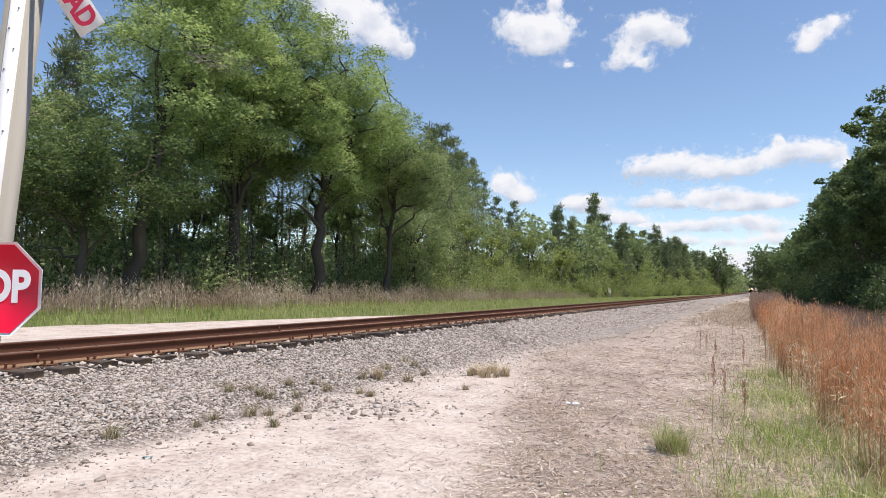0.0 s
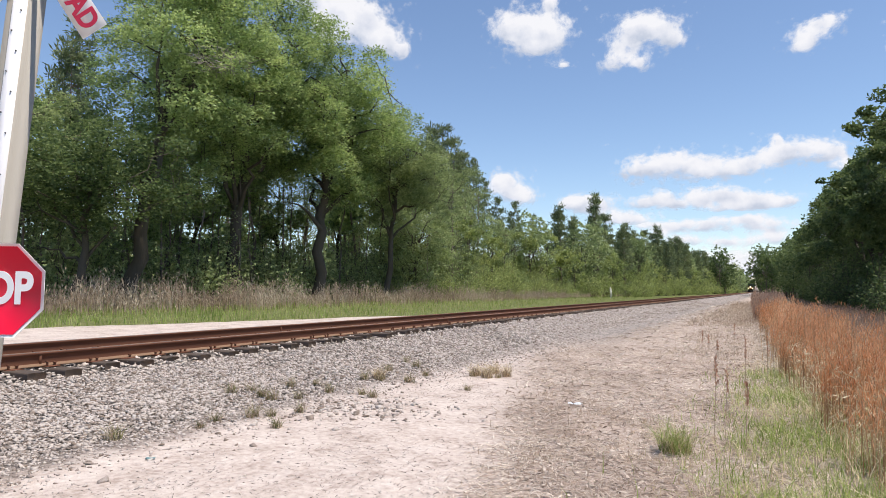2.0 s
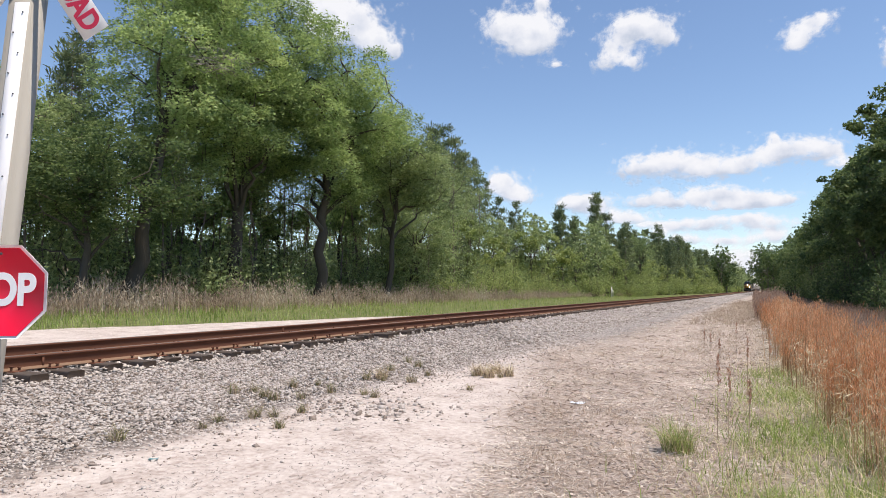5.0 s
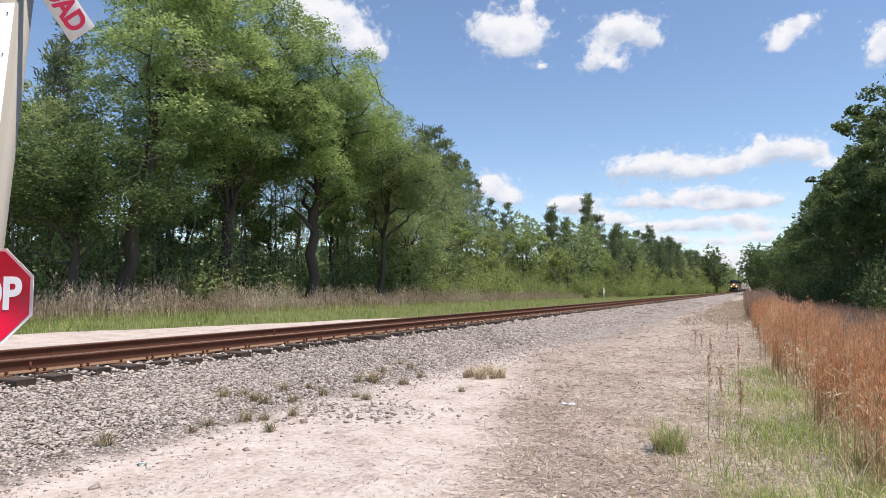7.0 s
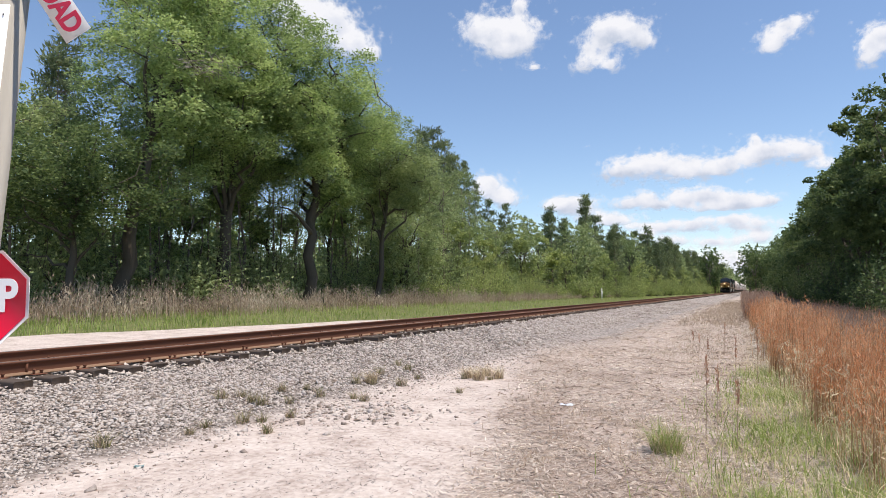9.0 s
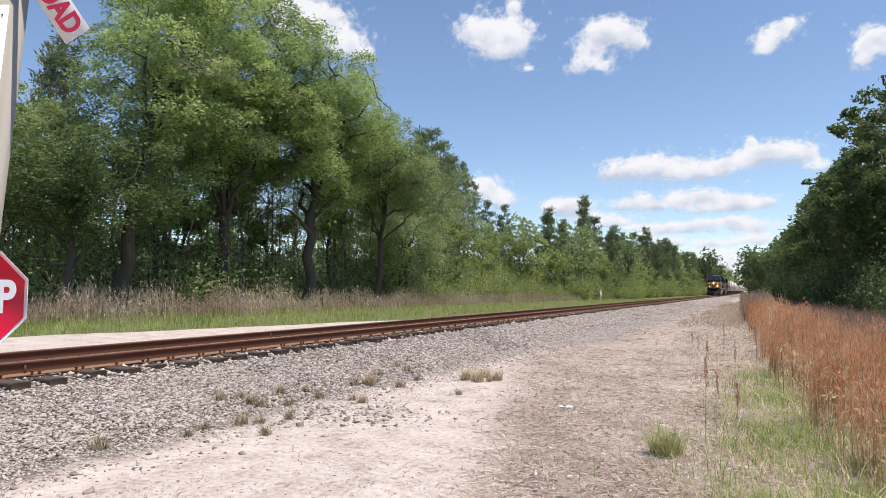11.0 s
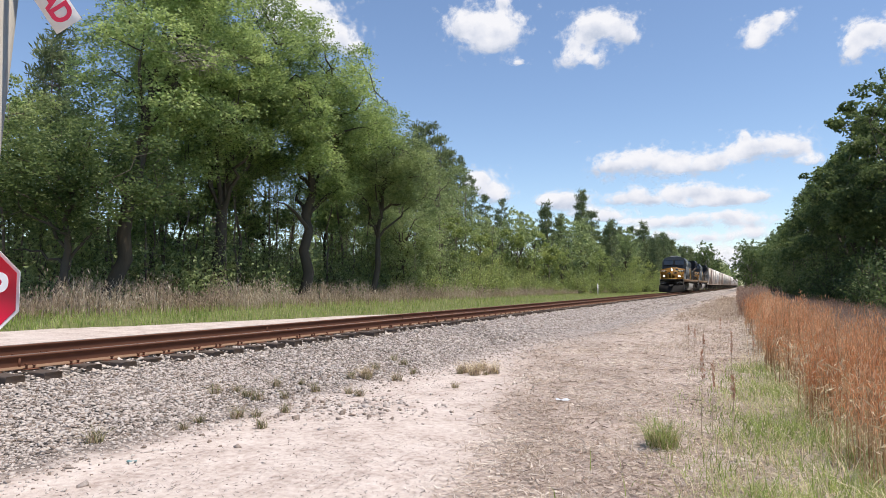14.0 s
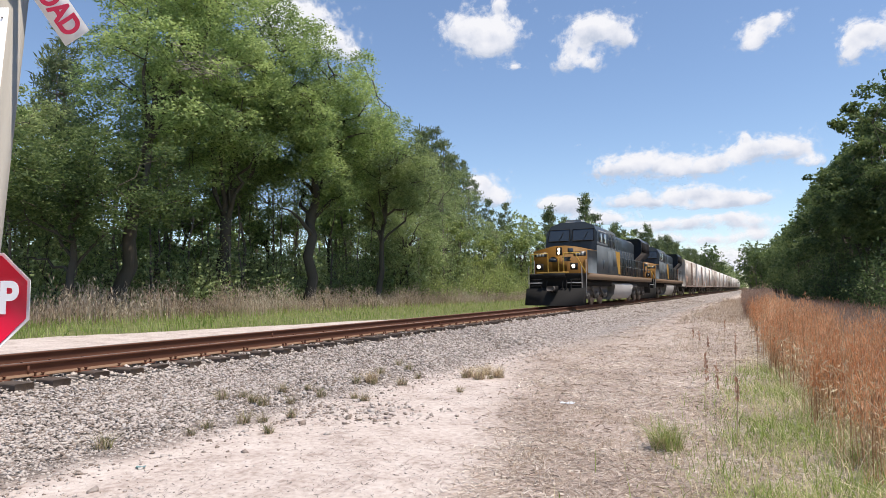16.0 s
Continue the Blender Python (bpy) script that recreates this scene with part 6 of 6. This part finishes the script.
def cloud(puffs, top=1.0):
    """A drifting cumulus. puffs: (across, up, half width, half height) in bearing units; 600 m up, or as far as the view goes."""
    P = np.array(puffs, float)
    lo, hi = (P[:, :2] - P[:, 2:] * 2.1).min(0), (P[:, :2] + P[:, 2:] * 2.1).max(0)
    c = (lo + hi) / 2
    way = (HOME.to_3x3() @ Vector((c[0], c[1], -FOCAL))).normalized()
    full = 600 / max(way.z, 0.05)
    D = min(full, 4300)
    C = HOME.translation + way * D
    s = D / math.hypot(FOCAL, math.hypot(*c))
    step = 0.05
    gx_, gy_ = np.arange(lo[0], hi[0] + step, step), np.arange(lo[1], hi[1] + step, step)
    A, B = np.meshgrid(gx_, gy_, indexing="ij")
    den = np.zeros_like(A)
    und = np.zeros_like(A)
    for x, y, a, b in P:
        g = np.exp(-(((A - x) / a) ** 2 + ((B - y) / b) ** 2) * 1.1)
        den += g
        und += g * np.clip(0.22 - (B - y) / b * 0.42, -0.15, 0.7)
    und = und / np.maximum(den, 1e-3)
    den = np.clip(den, 0, 1.25)
    mgn = np.minimum(np.minimum(A - lo[0], hi[0] - A), np.minimum(B - lo[1], hi[1] - B))
    den = den * np.clip(mgn / 0.12, 0, 1) - 0.75 * (1 - np.clip(mgn / 0.12, 0, 1))
    n, m = A.shape
    i, j = np.meshgrid(np.arange(n - 1), np.arange(m - 1), indexing="ij")
    bulge = 0.25 * np.clip(den, 0, 1)
    h = Heap()
    h.add(np.stack([A - c[0], B - c[1], bulge], -1), np.stack([i * m + j, (i + 1) * m + j, (i + 1) * m + j + 1, i * m + j + 1], -1))
    ob = solid("cloud", h, M_CLOUD, "white fair-weather cumulus cloud drifting in blue sky", "cloud", group="clouds", smooth=True)
    for nm, val in (("puff", den), ("under", und)):
        ob.data.attributes.new(nm, "FLOAT", "POINT").data.foreach_set("value", val.ravel().astype(np.float32))
    ob.scale = (s, s, s)
    ob.visible_shadow = False
    return ob, C, look(HOME.translation, C).to_3x3().to_4x4(), -6.0 * D / full


def bearing(*rows):
    return [((x - 784) / 100, (441 - y) / 100, a / 100, b / 88 if y > 240 else b / 100) for x, y, a, b in rows]


CLOUDS = [cloud(bearing(*rows)) for rows in (
    ((855, 52, 35, 28), (895, 58, 45, 34), (930, 65, 35, 28), (925, 15, 15, 18), (900, 88, 25, 14), (950, 118, 18, 8)),
    ((1085, 50, 36, 20), (1110, 55, 46, 25), (1140, 78, 22, 14), (1060, 80, 28, 20), (1040, 105, 22, 16), (1085, 110, 24, 16)),
    ((1385, 60, 34, 18), (1410, 45, 26, 13), (1375, 80, 20, 14)),
    ((1550, 85, 20, 26), (1570, 55, 24, 20), (1600, 70, 40, 30)),
    ((1100, 290, 35, 20), (1150, 285, 38, 20), (1200, 290, 45, 20), (1240, 302, 45, 13), (1290, 292, 40, 17), (1330, 278, 25, 15), (1370, 275, 38, 19), (1410, 282, 28, 16), (1430, 305, 18, 9), (1330, 255, 9, 8)),
    ((1110, 360, 28, 9), (1145, 352, 28, 14), (1170, 365, 25, 8)),
    ((1210, 348, 28, 15), (1255, 345, 38, 16), (1310, 355, 42, 12), (1340, 361, 32, 8), (1280, 366, 60, 8)),
    ((1130, 395, 22, 8), (1180, 398, 40, 10), (1240, 398, 40, 11), (1300, 390, 35, 9), (1330, 402, 40, 11), (1190, 424, 34, 8), (1265, 430, 40, 8), (1335, 424, 34, 9), (1150, 412, 22, 8), (1275, 456, 70, 13), (1300, 478, 70, 12)),
    ((875, 335, 34, 21), (860, 325, 20, 14), (900, 352, 24, 13)),
    ((1010, 358, 33, 13), (1030, 366, 38, 13), (985, 362, 24, 8), (1070, 385, 42, 9), (1090, 393, 38, 8)),
    ((590, 40, 55, 40), (640, 65, 38, 26), (560, 20, 55, 35), (668, 80, 16, 13), (530, 55, 30, 30), (500, -5, 50, 28), (440, -20, 60, 30)))]


def nose_y(t):
    """Distance of the leading nose along the line: steady running."""
    return 31.6 + 26.5 * (16.0 - t)


def motions():
    for ob, back in TRAIN:
        walk(ob, [(t, pose(TRACK, nose_y(t) + back, TOP)) for t in (0.0, 4.0, 8.0, 12.0, 16.0)])
    right = HOME.to_3x3() @ Vector((1, 0, 0))
    for ob, C, turn, v in CLOUDS:
        walk(ob, [(t, Matrix.Translation(C + right * v * (t - 8.0)) @ turn) for t in (0.0, 8.0, 16.0)])


motions()
